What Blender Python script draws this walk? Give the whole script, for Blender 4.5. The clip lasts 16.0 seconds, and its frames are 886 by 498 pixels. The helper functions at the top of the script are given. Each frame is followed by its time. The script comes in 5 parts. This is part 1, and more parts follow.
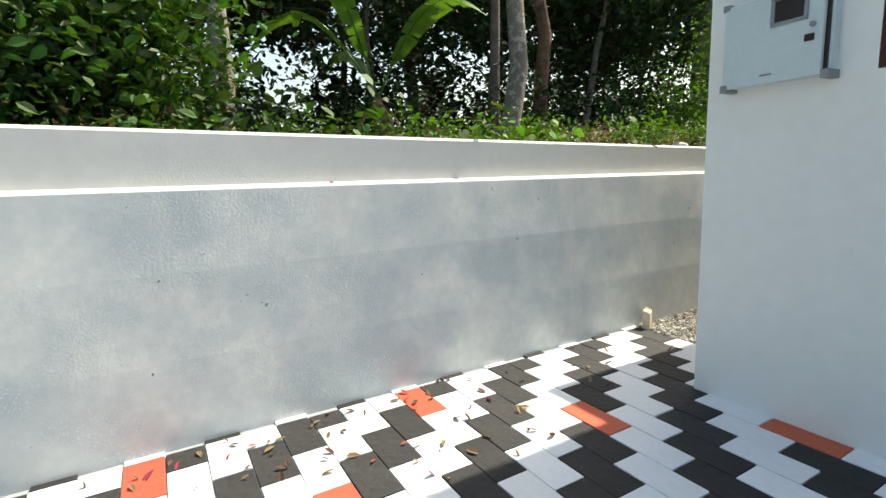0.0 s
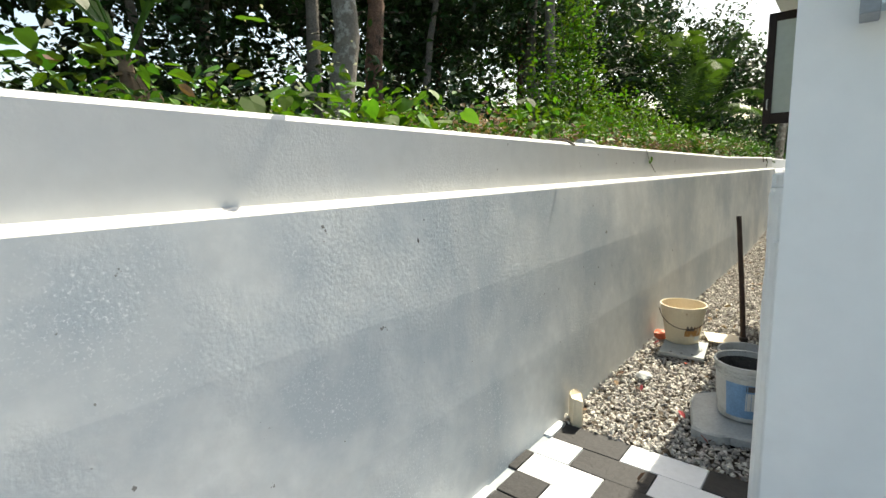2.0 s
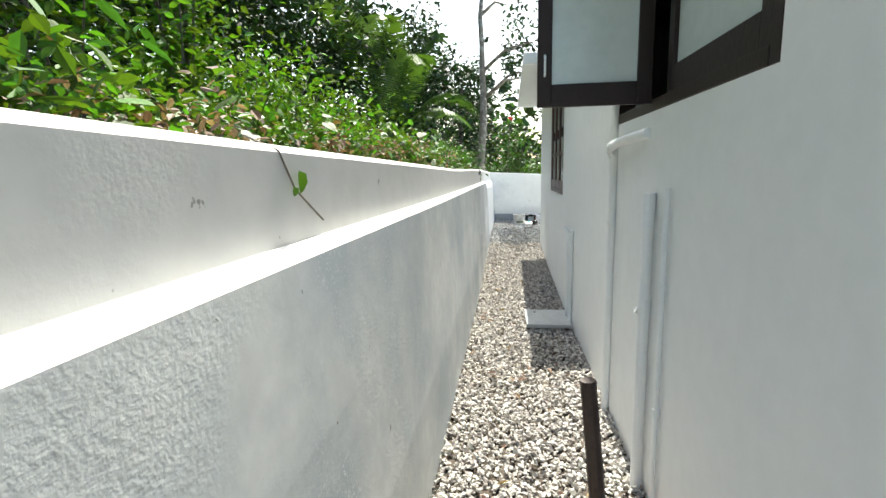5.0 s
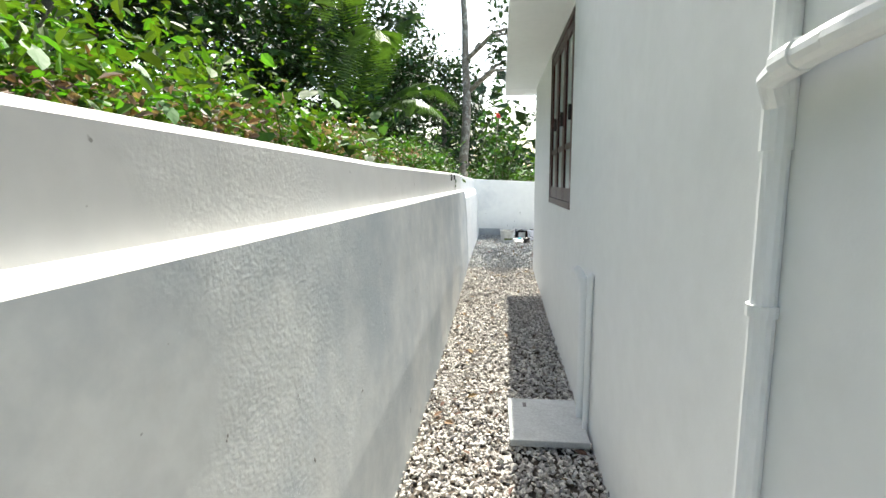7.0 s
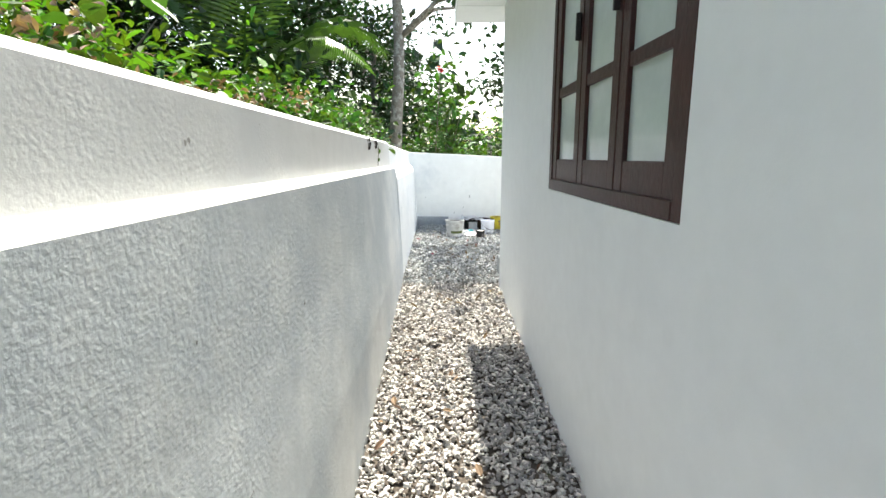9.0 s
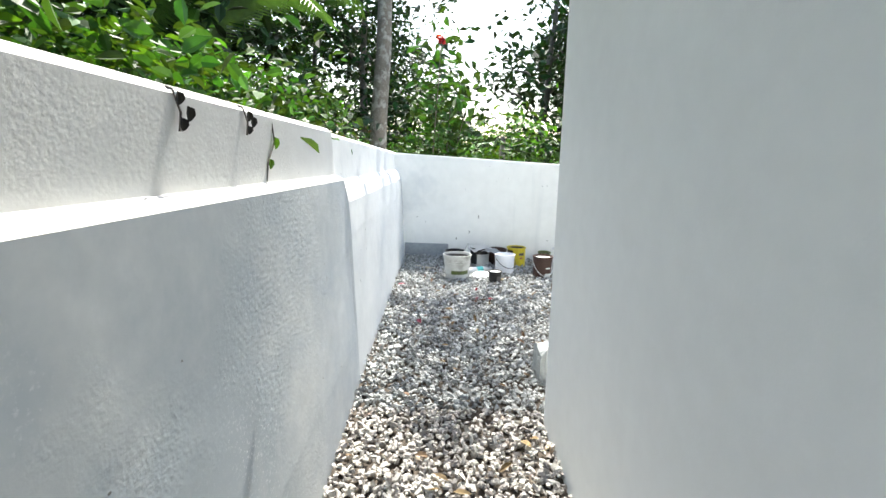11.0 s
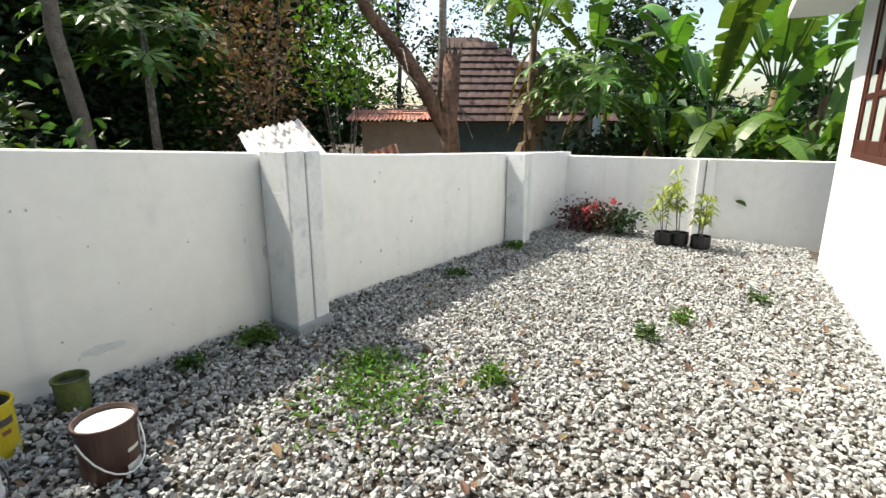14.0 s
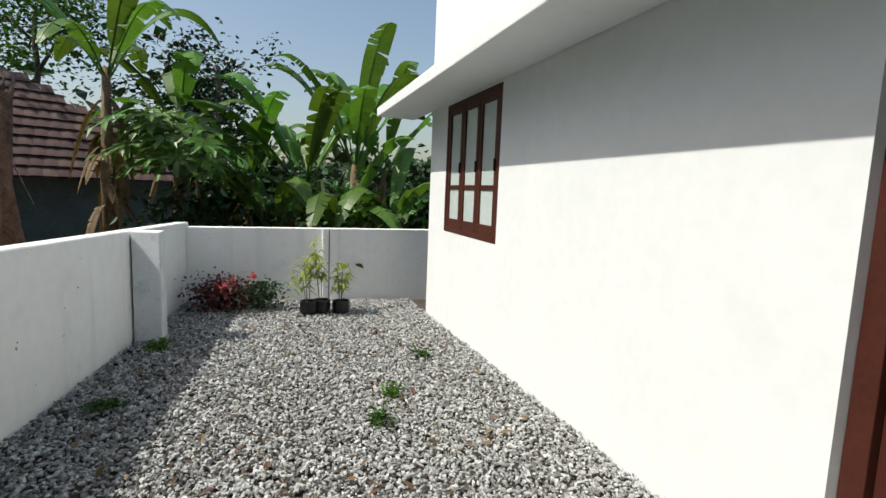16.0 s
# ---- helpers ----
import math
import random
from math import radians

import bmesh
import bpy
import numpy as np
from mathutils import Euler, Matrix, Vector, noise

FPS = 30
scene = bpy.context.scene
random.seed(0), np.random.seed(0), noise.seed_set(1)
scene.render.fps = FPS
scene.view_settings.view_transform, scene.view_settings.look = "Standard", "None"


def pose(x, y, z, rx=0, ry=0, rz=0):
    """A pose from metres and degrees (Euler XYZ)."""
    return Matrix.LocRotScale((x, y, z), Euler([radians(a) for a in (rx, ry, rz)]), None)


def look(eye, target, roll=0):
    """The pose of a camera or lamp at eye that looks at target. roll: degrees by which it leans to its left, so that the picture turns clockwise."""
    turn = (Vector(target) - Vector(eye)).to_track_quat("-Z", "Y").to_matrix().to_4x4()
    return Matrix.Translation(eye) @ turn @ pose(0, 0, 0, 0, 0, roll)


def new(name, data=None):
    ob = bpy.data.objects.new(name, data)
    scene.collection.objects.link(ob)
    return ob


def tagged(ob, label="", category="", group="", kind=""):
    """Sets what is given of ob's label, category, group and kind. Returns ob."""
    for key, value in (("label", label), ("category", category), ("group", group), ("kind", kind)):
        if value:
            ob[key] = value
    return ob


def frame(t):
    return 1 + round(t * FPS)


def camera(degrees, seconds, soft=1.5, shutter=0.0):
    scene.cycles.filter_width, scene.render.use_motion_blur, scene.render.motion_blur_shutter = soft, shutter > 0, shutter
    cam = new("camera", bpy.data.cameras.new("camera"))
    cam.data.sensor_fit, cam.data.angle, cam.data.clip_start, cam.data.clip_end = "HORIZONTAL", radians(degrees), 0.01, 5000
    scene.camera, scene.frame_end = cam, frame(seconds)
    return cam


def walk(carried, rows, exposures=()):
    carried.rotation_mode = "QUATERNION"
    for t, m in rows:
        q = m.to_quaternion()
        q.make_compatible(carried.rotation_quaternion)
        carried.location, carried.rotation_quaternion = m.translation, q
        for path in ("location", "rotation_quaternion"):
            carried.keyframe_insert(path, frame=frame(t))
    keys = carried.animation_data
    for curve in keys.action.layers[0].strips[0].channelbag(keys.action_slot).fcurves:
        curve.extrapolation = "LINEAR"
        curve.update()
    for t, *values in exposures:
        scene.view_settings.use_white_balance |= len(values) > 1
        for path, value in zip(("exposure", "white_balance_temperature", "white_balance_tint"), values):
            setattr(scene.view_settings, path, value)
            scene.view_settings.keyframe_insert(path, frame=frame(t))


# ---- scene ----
cam = camera(84.2, 16.0)
METRES, EYE, TILT, LEAN, TURN = 17.9, 1.5, 0.0, 0.0, -30.2
ROWS = [
    (0.0, 0.0, 0.0, 0.0, -0.25, -8.51, 1.7),
    (0.5, -0.0108, 0.0245, 0.002, -0.96, -8.55, 3.29),
    (1.0, -0.0099, 0.055, 0.0036, -5.27, -8.7, 3.19),
    (1.5, 0.0006, 0.0866, 0.0051, -11.75, -8.86, 2.14),
    (2.0, 0.0115, 0.1197, 0.0039, -20.28, -9.03, 1.68),
    (2.5, 0.0303, 0.1499, 0.0018, -28.82, -9.33, 1.63),
    (3.0, 0.0528, 0.1797, 0.0034, -36.36, -10.04, 1.71),
    (3.5, 0.0787, 0.2072, 0.0044, -42.83, -9.85, 1.57),
    (4.0, 0.1067, 0.2299, 0.0079, -47.6, -10.05, 1.73),
    (4.5, 0.1321, 0.2494, 0.0079, -51.32, -9.79, 1.52),
    (7.0, 0.2707, 0.3216, 0.0037, -53.0, -7.98, 0.38),
    (7.5, 0.2983, 0.3428, -0.0004, -56.24, -9.49, 0.4),
    (8.0, 0.3301, 0.365, -0.0006, -59.66, -9.59, 0.7),
    (10.5, 0.4833, 0.4507, 0.0027, -60.21, -11.41, -0.47),
    (11.0, 0.5165, 0.4688, 0.0005, -59.91, -10.27, -1.16),
    (11.5, 0.5472, 0.4889, 0.0021, -61.27, -8.52, -1.5),
    (12.0, 0.5756, 0.5056, 0.0029, -65.34, -8.96, -0.97),
    (12.5, 0.6037, 0.5203, 0.0043, -72.93, -10.91, -0.15),
    (13.0, 0.6307, 0.5343, 0.0037, -86.75, -12.56, 0.34),
    (13.5, 0.6583, 0.5399, 0.002, -103.38, -13.41, 0.56),
    (14.0, 0.6839, 0.5453, 0.0043, -119.73, -13.69, 0.07),
    (14.5, 0.7063, 0.5505, 0.0074, -132.7, -13.17, -0.29),
    (15.0, 0.7276, 0.5535, 0.0113, -140.92, -10.95, -0.81),
    (15.5, 0.7385, 0.5599, 0.0151, -152.5, -8.67, -1.76),
    (16.0, 0.7388, 0.5647, 0.0171, -168.37, -6.72, -2.24),
]
walk(cam, [(t, pose(0, 0, EYE, TILT, LEAN, TURN) @ pose(METRES * x, METRES * y, METRES * z, 90 + pitch, roll, yaw)) for t, x, y, z, yaw, pitch, roll in ROWS],
     exposures=[(0.0, 1.45, 7600, 5), (1.5, 1.52, 7500, 5), (2.5, 1.68, 7500, 6), (3.5, 2.05, 7150, 6), (4.5, 2.08, 6800, 6), (7.0, 2.2, 6700, 7), (8.0, 2.42, 6800, 7), (10.5, 2.25, 6500, 8), (12.0, 2.08, 6750, 8), (13.5, 1.53, 7100, 10), (14.5, 1.3, 7050, 10), (16.0, 0.55, 6700, 9)])


# ---- world, sun, exposure ----
SUN_DIR = Vector((0.72, 0.012, 1.0)).normalized()  # towards the sun
world = bpy.data.worlds.new("world")
scene.world = world
world.use_nodes = True
wn = world.node_tree
sky = wn.nodes.new("ShaderNodeTexSky")
sky.sky_type = "NISHITA"
sky.sun_disc = False
sky.sun_elevation = math.asin(SUN_DIR.z)
sky.sun_rotation = math.atan2(SUN_DIR.x, SUN_DIR.y)
sky.air_density, sky.dust_density, sky.ozone_density = 1.2, 2.7, 1.0
wn.links.new(sky.outputs[0], wn.nodes["Background"].inputs[0])
wn.nodes["Background"].inputs[1].default_value = 0.10
sun = new("sun", bpy.data.lights.new("sun", "SUN"))
sun.data.energy, sun.data.angle, sun.data.color = 3.55, radians(0.6), (1.0, 0.965, 0.91)
sun.matrix_basis = look((10, 0, 30), Vector((10, 0, 30)) - SUN_DIR)


# ---- materials ----
def mat(name, base, rough=0.7, vary=0.12, scale=3.0, bump=0.2, bscale=60.0, metal=0.0, stain=None, stain_scale=1.2,
        stain_cut=(0.55, 0.75), per_object=0.0, per_island=0.0, spec=0.4, transl=0.0, bdist=0.01, patchy=False, specks=None, streaks=None, flecks=None):
    """A paint or stone-like material: two scales of variation, a stain layer and fine relief."""
    m = bpy.data.materials.new(name)
    m.use_nodes = True
    nt = m.node_tree
    N, L = nt.nodes, nt.links
    bs = N["Principled BSDF"]
    tc = N.new("ShaderNodeTexCoord")

    def noise_tex(s, detail=5.0, rough_=0.55):
        n = N.new("ShaderNodeTexNoise")
        n.inputs["Scale"].default_value = s
        n.inputs["Detail"].default_value = detail
        n.inputs["Roughness"].default_value = rough_
        L.new(tc.outputs["Object"], n.inputs["Vector"])
        return n

    def mix(fac, a, b, mode="MIX"):
        x = N.new("ShaderNodeMix")
        x.data_type, x.blend_type = "RGBA", mode
        for sock, val in ((0, fac), (6, a), (7, b)):
            if isinstance(val, (tuple, list, float, int)):
                x.inputs[sock].default_value = (*val, 1) if isinstance(val, (tuple, list)) else val
            else:
                L.new(val, x.inputs[sock])
        return x.outputs[2]

    def ramp(val, lo, hi):
        r = N.new("ShaderNodeMapRange")
        r.inputs[1].default_value, r.inputs[2].default_value = lo, hi
        L.new(val, r.inputs[0])
        return r.outputs[0]

    big = ramp(noise_tex(scale).outputs[0], 0.3, 0.7)
    small = ramp(noise_tex(scale * 9).outputs[0], 0.3, 0.7)
    dark = tuple(c * (1 - vary * 2) for c in base)
    light = tuple(min(0.95, c * (1 + vary)) for c in base)
    col = mix(big, dark, light)
    col = mix(0.5, col, mix(small, dark, light))
    if stain:
        s = ramp(noise_tex(stain_scale, 8.0, 0.65).outputs[0], *stain_cut)
        col = mix(s, col, stain)
    if streaks:
        mp = N.new("ShaderNodeMapping")
        mp.inputs["Scale"].default_value = (5.0, 5.0, 0.35)
        L.new(tc.outputs["Object"], mp.inputs["Vector"])
        sn = N.new("ShaderNodeTexNoise")
        sn.inputs["Scale"].default_value, sn.inputs["Detail"].default_value = 1.0, 6.0
        L.new(mp.outputs[0], sn.inputs["Vector"])
        col = mix(ramp(sn.outputs[0], 0.58, 0.82), col, streaks)
    # paler dots painted as highlights of grazing sun on rough plaster
    if flecks:
        fl = N.new("ShaderNodeMath")
        fl.operation = "MULTIPLY"
        L.new(ramp(noise_tex(110.0, 4.0).outputs[0], 0.56, 0.72), fl.inputs[0])
        L.new(ramp(noise_tex(2.2, 5.0).outputs[0], 0.48, 0.68), fl.inputs[1])
        col = mix(fl.outputs[0], col, flecks)
    if specks:
        col = mix(ramp(noise_tex(16.0, 3.0).outputs[0], 0.725, 0.745), col, specks)
    if per_object or per_island:
        info = N.new("ShaderNodeObjectInfo" if per_object else "ShaderNodeNewGeometry")
        rnd = info.outputs["Random" if per_object else "Random Per Island"]
        hsv = N.new("ShaderNodeHueSaturation")
        a = per_object or per_island
        mr = N.new("ShaderNodeMapRange")
        mr.inputs[3].default_value, mr.inputs[4].default_value = 1 - a, 1 + a * 0.75
        L.new(rnd, mr.inputs[0])
        L.new(mr.outputs[0], hsv.inputs["Value"])
        mh = N.new("ShaderNodeMapRange")
        mh.inputs[3].default_value, mh.inputs[4].default_value = 0.5 - a * 0.06, 0.5 + a * 0.06
        L.new(rnd, mh.inputs[0])
        L.new(mh.outputs[0], hsv.inputs["Hue"])
        L.new(col, hsv.inputs["Color"])
        col = hsv.outputs[0]
    L.new(col, bs.inputs["Base Color"])
    bs.inputs["Roughness"].default_value = rough
    bs.inputs["Metallic"].default_value = metal
    bs.inputs["Specular IOR Level"].default_value = spec
    if bump:
        b = N.new("ShaderNodeBump")
        b.inputs["Strength"].default_value = bump
        b.inputs["Distance"].default_value = bdist
        h = noise_tex(bscale, 6.0, 0.6).outputs[0]
        if patchy:
            ml = N.new("ShaderNodeMath")
            ml.operation = "MULTIPLY"
            L.new(h, ml.inputs[0])
            L.new(ramp(noise_tex(1.4, 4.0).outputs[0], 0.42, 0.66), ml.inputs[1])
            h = ml.outputs[0]
        L.new(h, b.inputs["Height"])
        L.new(b.outputs[0], bs.inputs["Normal"])
    if transl:
        t = N.new("ShaderNodeBsdfTranslucent")
        L.new(mix(1.0, col, (1.0, 1.0, 0.35), "MULTIPLY"), t.inputs["Color"])
        ms = N.new("ShaderNodeMixShader")
        ms.inputs[0].default_value = transl
        L.new(bs.outputs[0], ms.inputs[1])
        L.new(t.outputs[0], ms.inputs[2])
        L.new(ms.outputs[0], N["Material Output"].inputs["Surface"])
    return m


M_WALL = mat("house_paint", (0.725, 0.755, 0.75), 0.7, 0.03, 1.2, 0.06, 90, streaks=(0.74, 0.77, 0.76), stain=(0.66, 0.69, 0.68), stain_scale=1.3, stain_cut=(0.58, 0.8))
M_PLASTER = mat("rough_white_plaster", (0.61, 0.63, 0.625), 0.8, 0.08, 1.5, 0.34, 64, flecks=(0.74, 0.76, 0.755), stain=(0.40, 0.445, 0.475), stain_scale=1.1, stain_cut=(0.42, 0.62), patchy=True, specks=(0.2, 0.2, 0.19), streaks=(0.52, 0.54, 0.54))
# warmer copy of the wall plaster: bounce off the sunlit ledge is in its colour
M_UPPER = mat("cream_plaster", (0.63, 0.63, 0.61), 0.8, 0.05, 1.3, 0.3, 70, stain=(0.56, 0.57, 0.565), stain_scale=1.3, stain_cut=(0.5, 0.72), patchy=True, specks=(0.3, 0.29, 0.27), streaks=(0.60, 0.60, 0.58))
# smoother, whiter copy of the wall plaster, with sunlight put into its colour
M_END = mat("smooth_white_plaster", (0.73, 0.74, 0.73), 0.8, 0.05, 1.3, 0.25, 60, stain=(0.57, 0.60, 0.61), stain_scale=1.4, stain_cut=(0.52, 0.74), patchy=True, specks=(0.3, 0.3, 0.3), streaks=(0.62, 0.64, 0.64))
M_BWALL = mat("boundary_paint", (0.84, 0.85, 0.83), 0.8, 0.04, 1.0, 0.25, 60, stain=(0.62, 0.65, 0.66), stain_scale=1.1, stain_cut=(0.58, 0.8), patchy=True, specks=(0.3, 0.3, 0.3), streaks=(0.66, 0.68, 0.68))
M_CEMENT = mat("grey_cement", (0.33, 0.36, 0.38), 0.85, 0.15, 4, 0.5, 50)
M_PILLAR = mat("patchy_pillar", (0.70, 0.73, 0.74), 0.8, 0.08, 4, 0.3, 50, stain=(0.46, 0.50, 0.53), stain_scale=3.5, stain_cut=(0.54, 0.66))
M_EARTH = mat("earth", (0.075, 0.06, 0.045), 0.95, 0.3, 2.5, 0.8, 30)
M_STONE = mat("crushed_stone", (0.405, 0.415, 0.40), 0.9, 0.18, 25, 0.4, 90, per_island=0.55, spec=0.2, stain=(0.30, 0.23, 0.17), stain_scale=9, stain_cut=(0.62, 0.70))
# lighter, warmer copy of the crushed stone; the passage's sunlight is in the colour
M_STONE_SUNLIT = mat("pale_crushed_stone", (0.50, 0.475, 0.435), 0.9, 0.18, 25, 0.4, 90, per_island=0.5, spec=0.2, stain=(0.36, 0.27, 0.19), stain_scale=9, stain_cut=(0.6, 0.70))
M_WHITE_TILE = mat("white_paver", (0.74, 0.76, 0.78), 0.6, 0.05, 3, 0.25, 40, per_object=0.05)
M_BLACK_TILE = mat("black_paver", (0.026, 0.026, 0.027), 0.7, 0.3, 5, 0.8, 22, per_object=0.2)
M_RED_TILE = mat("red_paver", (0.50, 0.10, 0.05), 0.55, 0.1, 5, 0.3, 40, per_object=0.1)
M_WOOD = mat("brown_window_wood", (0.065, 0.018, 0.011), 0.5, 0.15, 4, 0.2, 40, spec=0.25)
# two darker copies of the window wood, with the passage's shade in their colour
M_WOOD_SHADED_RED = mat("deep_red_window_wood", (0.042, 0.012, 0.010), 0.45, 0.2, 5, 0.25, 35, spec=0.3)
M_WOOD_SHADED = mat("near_black_window_wood", (0.022, 0.012, 0.010), 0.45, 0.15, 4, 0.2, 40, spec=0.3)
M_DARKWOOD = mat("dark_frame", (0.02, 0.015, 0.013), 0.4, 0.15, 4, 0.1, 40)
M_PVC = mat("white_pvc", (0.74, 0.77, 0.77), 0.4, 0.03, 4, 0.05, 40)
M_BARK = mat("bark", (0.16, 0.14, 0.115), 0.9, 0.35, 6, 1.0, 18, bdist=0.03)
M_BARK_PALE = mat("pale_bark", (0.20, 0.175, 0.145), 0.9, 0.2, 4, 0.8, 22, stain=(0.34, 0.33, 0.29), stain_scale=9, stain_cut=(0.5, 0.6), bdist=0.02)
M_BARK_RED = mat("reddish_bark", (0.17, 0.095, 0.062), 0.9, 0.35, 7, 1.0, 14, bdist=0.05, stain=(0.055, 0.038, 0.028), stain_scale=5, stain_cut=(0.5, 0.62), streaks=(0.26, 0.18, 0.12))
M_LEAF = mat("leaf_green", (0.055, 0.13, 0.02), 0.6, 0.25, 1.5, 0, per_island=0.5, transl=0.3)
# dark green taken near black: the woods' inner shade is put into the colour
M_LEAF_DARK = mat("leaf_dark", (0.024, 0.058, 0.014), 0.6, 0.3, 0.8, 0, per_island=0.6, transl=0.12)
# yellower, brighter leaf copy; on the bank its green includes the sunlight
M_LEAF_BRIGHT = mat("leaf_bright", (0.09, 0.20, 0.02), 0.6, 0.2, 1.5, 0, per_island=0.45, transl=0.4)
M_LEAF_DRY = mat("leaf_dry", (0.20, 0.125, 0.075), 0.8, 0.3, 3, 0, per_island=0.5, transl=0.2)
M_GLASS = mat("frosted_pane", (0.50, 0.57, 0.55), 0.18, 0.05, 2, 0, spec=0.6)
M_ROOFTILE = mat("roof_tile", (0.095, 0.058, 0.05), 0.85, 0.3, 5, 0.5, 40, per_object=0.3)


# ---- mesh helpers ----
def link_bm(name, bm, material, smooth=False):
    me = bpy.data.meshes.new(name)
    bmesh.ops.recalc_face_normals(bm, faces=bm.faces)
    bm.to_mesh(me)
    bm.free()
    me.materials.append(material)
    if smooth:
        me.polygons.foreach_set("use_smooth", [True] * len(me.polygons))
    return new(name, me)


def part(name, bm, material, parent, label="", smooth=False):
    ob = link_bm(name, bm, material, smooth)
    ob.parent = parent
    if label:
        ob["label"] = label
    return ob


def base_empty(name, m, label, category, group="", kind=""):
    ob = new(name)
    ob.empty_display_size = 0.1
    ob.matrix_basis = m
    return tagged(ob, label, category, group, kind)


def add_box(bm, x0, x1, y0, y1, z0, z1, bevel=0.0):
    r = bmesh.ops.create_cube(bm, size=1.0, matrix=Matrix.Translation(((x0 + x1) / 2, (y0 + y1) / 2, (z0 + z1) / 2)) @ Matrix.Diagonal((abs(x1 - x0), abs(y1 - y0), abs(z1 - z0), 1)))
    if bevel:
        es = list({e for v in r["verts"] for e in v.link_edges})
        bmesh.ops.bevel(bm, geom=es, offset=bevel, segments=2, affect="EDGES", profile=0.5)
    return bm


def box_bm(*a, bevel=0.0):
    return add_box(bmesh.new(), *a, bevel=bevel)


def tube(bm, pts, radii, sides=10, cap=True):
    """A round bar along pts."""
    pts = [Vector(p) for p in pts]
    rings = []
    for i, p in enumerate(pts):
        d = (pts[min(i + 1, len(pts) - 1)] - pts[max(i - 1, 0)]).normalized()
        a = d.orthogonal().normalized() if i == 0 else (rings_a - d * rings_a.dot(d)).normalized()
        rings_a = a
        b = d.cross(a)
        r = radii[i] if isinstance(radii, (list, tuple)) else radii
        rings.append([bm.verts.new(p + (a * math.cos(2 * math.pi * k / sides) + b * math.sin(2 * math.pi * k / sides)) * r) for k in range(sides)])
    for u, v in zip(rings, rings[1:]):
        for k in range(sides):
            bm.faces.new((u[k], u[(k + 1) % sides], v[(k + 1) % sides], v[k]))
    if cap:
        bm.faces.new(rings[0][::-1])
        bm.faces.new(rings[-1])
    return bm


def lathe(bm, profile, sides=24, at=(0, 0, 0)):
    """A turned shape from (radius, z) pairs."""
    rings = []
    for r, z in profile:
        rings.append([bm.verts.new((at[0] + r * math.cos(2 * math.pi * k / sides), at[1] + r * math.sin(2 * math.pi * k / sides), at[2] + z)) for k in range(sides)])
    for u, v in zip(rings, rings[1:]):
        for k in range(sides):
            bm.faces.new((u[k], u[(k + 1) % sides], v[(k + 1) % sides], v[k]))
    bm.faces.new(rings[0][::-1])
    bm.faces.new(rings[-1])
    return bm


def soup(name, verts, faces, material, smooth=False):
    me = bpy.data.meshes.new(name)
    n, k = faces.shape
    me.vertices.add(len(verts))
    me.vertices.foreach_set("co", np.ascontiguousarray(verts, dtype=np.float32).ravel())
    me.loops.add(n * k)
    me.loops.foreach_set("vertex_index", np.ascontiguousarray(faces, dtype=np.int32).ravel())
    me.polygons.add(n)
    me.polygons.foreach_set("loop_start", np.arange(0, n * k, k, dtype=np.int32))
    me.polygons.foreach_set("use_smooth", np.full(n, bool(smooth)))
    me.update(calc_edges=True)
    me.materials.append(material)
    return new(name, me)


RNG = np.random.default_rng(7)


def smooth01(a, b, x):
    t = np.clip((x - a) / (b - a), 0, 1)
    return t * t * (3 - 2 * t)


def ground_z(x, y):
    """Height of the ground inside the walls."""
    s = smooth01(10.0, 15.8, x)
    return s * (0.27 + 0.015 * (x - 16) - 0.022 * np.maximum(0, 1.9 - y))


def back_x(y):
    """The back boundary wall's inner face."""
    return 18.2 + 0.085 * (y - 0.3)


def leaf_cloud(name, centres, size, material, up=0.5, long=1.7, droop=0.3):
    """Many small folded leaves, one at each centre."""
    n = len(centres)
    s = RNG.uniform(size[0], size[1], (n, 1))
    d = RNG.normal(size=(n, 3))
    d[:, 2] = d[:, 2] * 0.5 - droop
    d /= np.linalg.norm(d, axis=1, keepdims=True)
    nn = RNG.normal(size=(n, 3)) * (1 - up)
    nn[:, 2] += up * 1.6
    w = np.cross(d, nn)
    w /= np.linalg.norm(w, axis=1, keepdims=True) + 1e-6
    nn = np.cross(w, d)
    half = s * long / 2
    if size[1] < 0.2:
        rows = []
        for f, wd, lift in ((-1.0, 0.0, 0.0), (-0.45, 0.42, 0.12), (0.25, 0.40, 0.10), (1.0, 0.0, -0.14)):
            c = centres + d * half * f + nn * s * (lift if wd else lift)
            rows += [c - w * s * wd, c + w * s * wd] if wd else [c]
        verts = np.stack([rows[0], rows[1], rows[3], rows[5], rows[4], rows[2]], 1)
        verts[:, 0] -= nn * s * 0.02
        i = np.arange(n)[:, None] * 6
        faces = np.concatenate([i + np.array([[0, 3, 2, 1]]), i + np.array([[0, 5, 4, 3]])], 0)
        return soup(name, verts.reshape(-1, 3), faces, material)
    p0 = centres - d * half
    p2 = centres + d * half - nn * s * 0.12
    p1 = centres - w * s * 0.5 + nn * s * 0.14 - d * half * 0.15
    p3 = centres + w * s * 0.5 + nn * s * 0.14 - d * half * 0.15
    verts = np.stack([p0, p1, p2, p3], 1).reshape(-1, 3)
    i = np.arange(n)[:, None] * 4
    faces = np.concatenate([i + np.array([[0, 2, 1]]), i + np.array([[0, 3, 2]])], 0)
    return soup(name, verts, faces, material)


def clumps(n_clump, per, box, radius, flat=0.7):
    """Leaf centres in uneven clumps inside box."""
    (x0, x1), (y0, y1), (z0, z1) = box
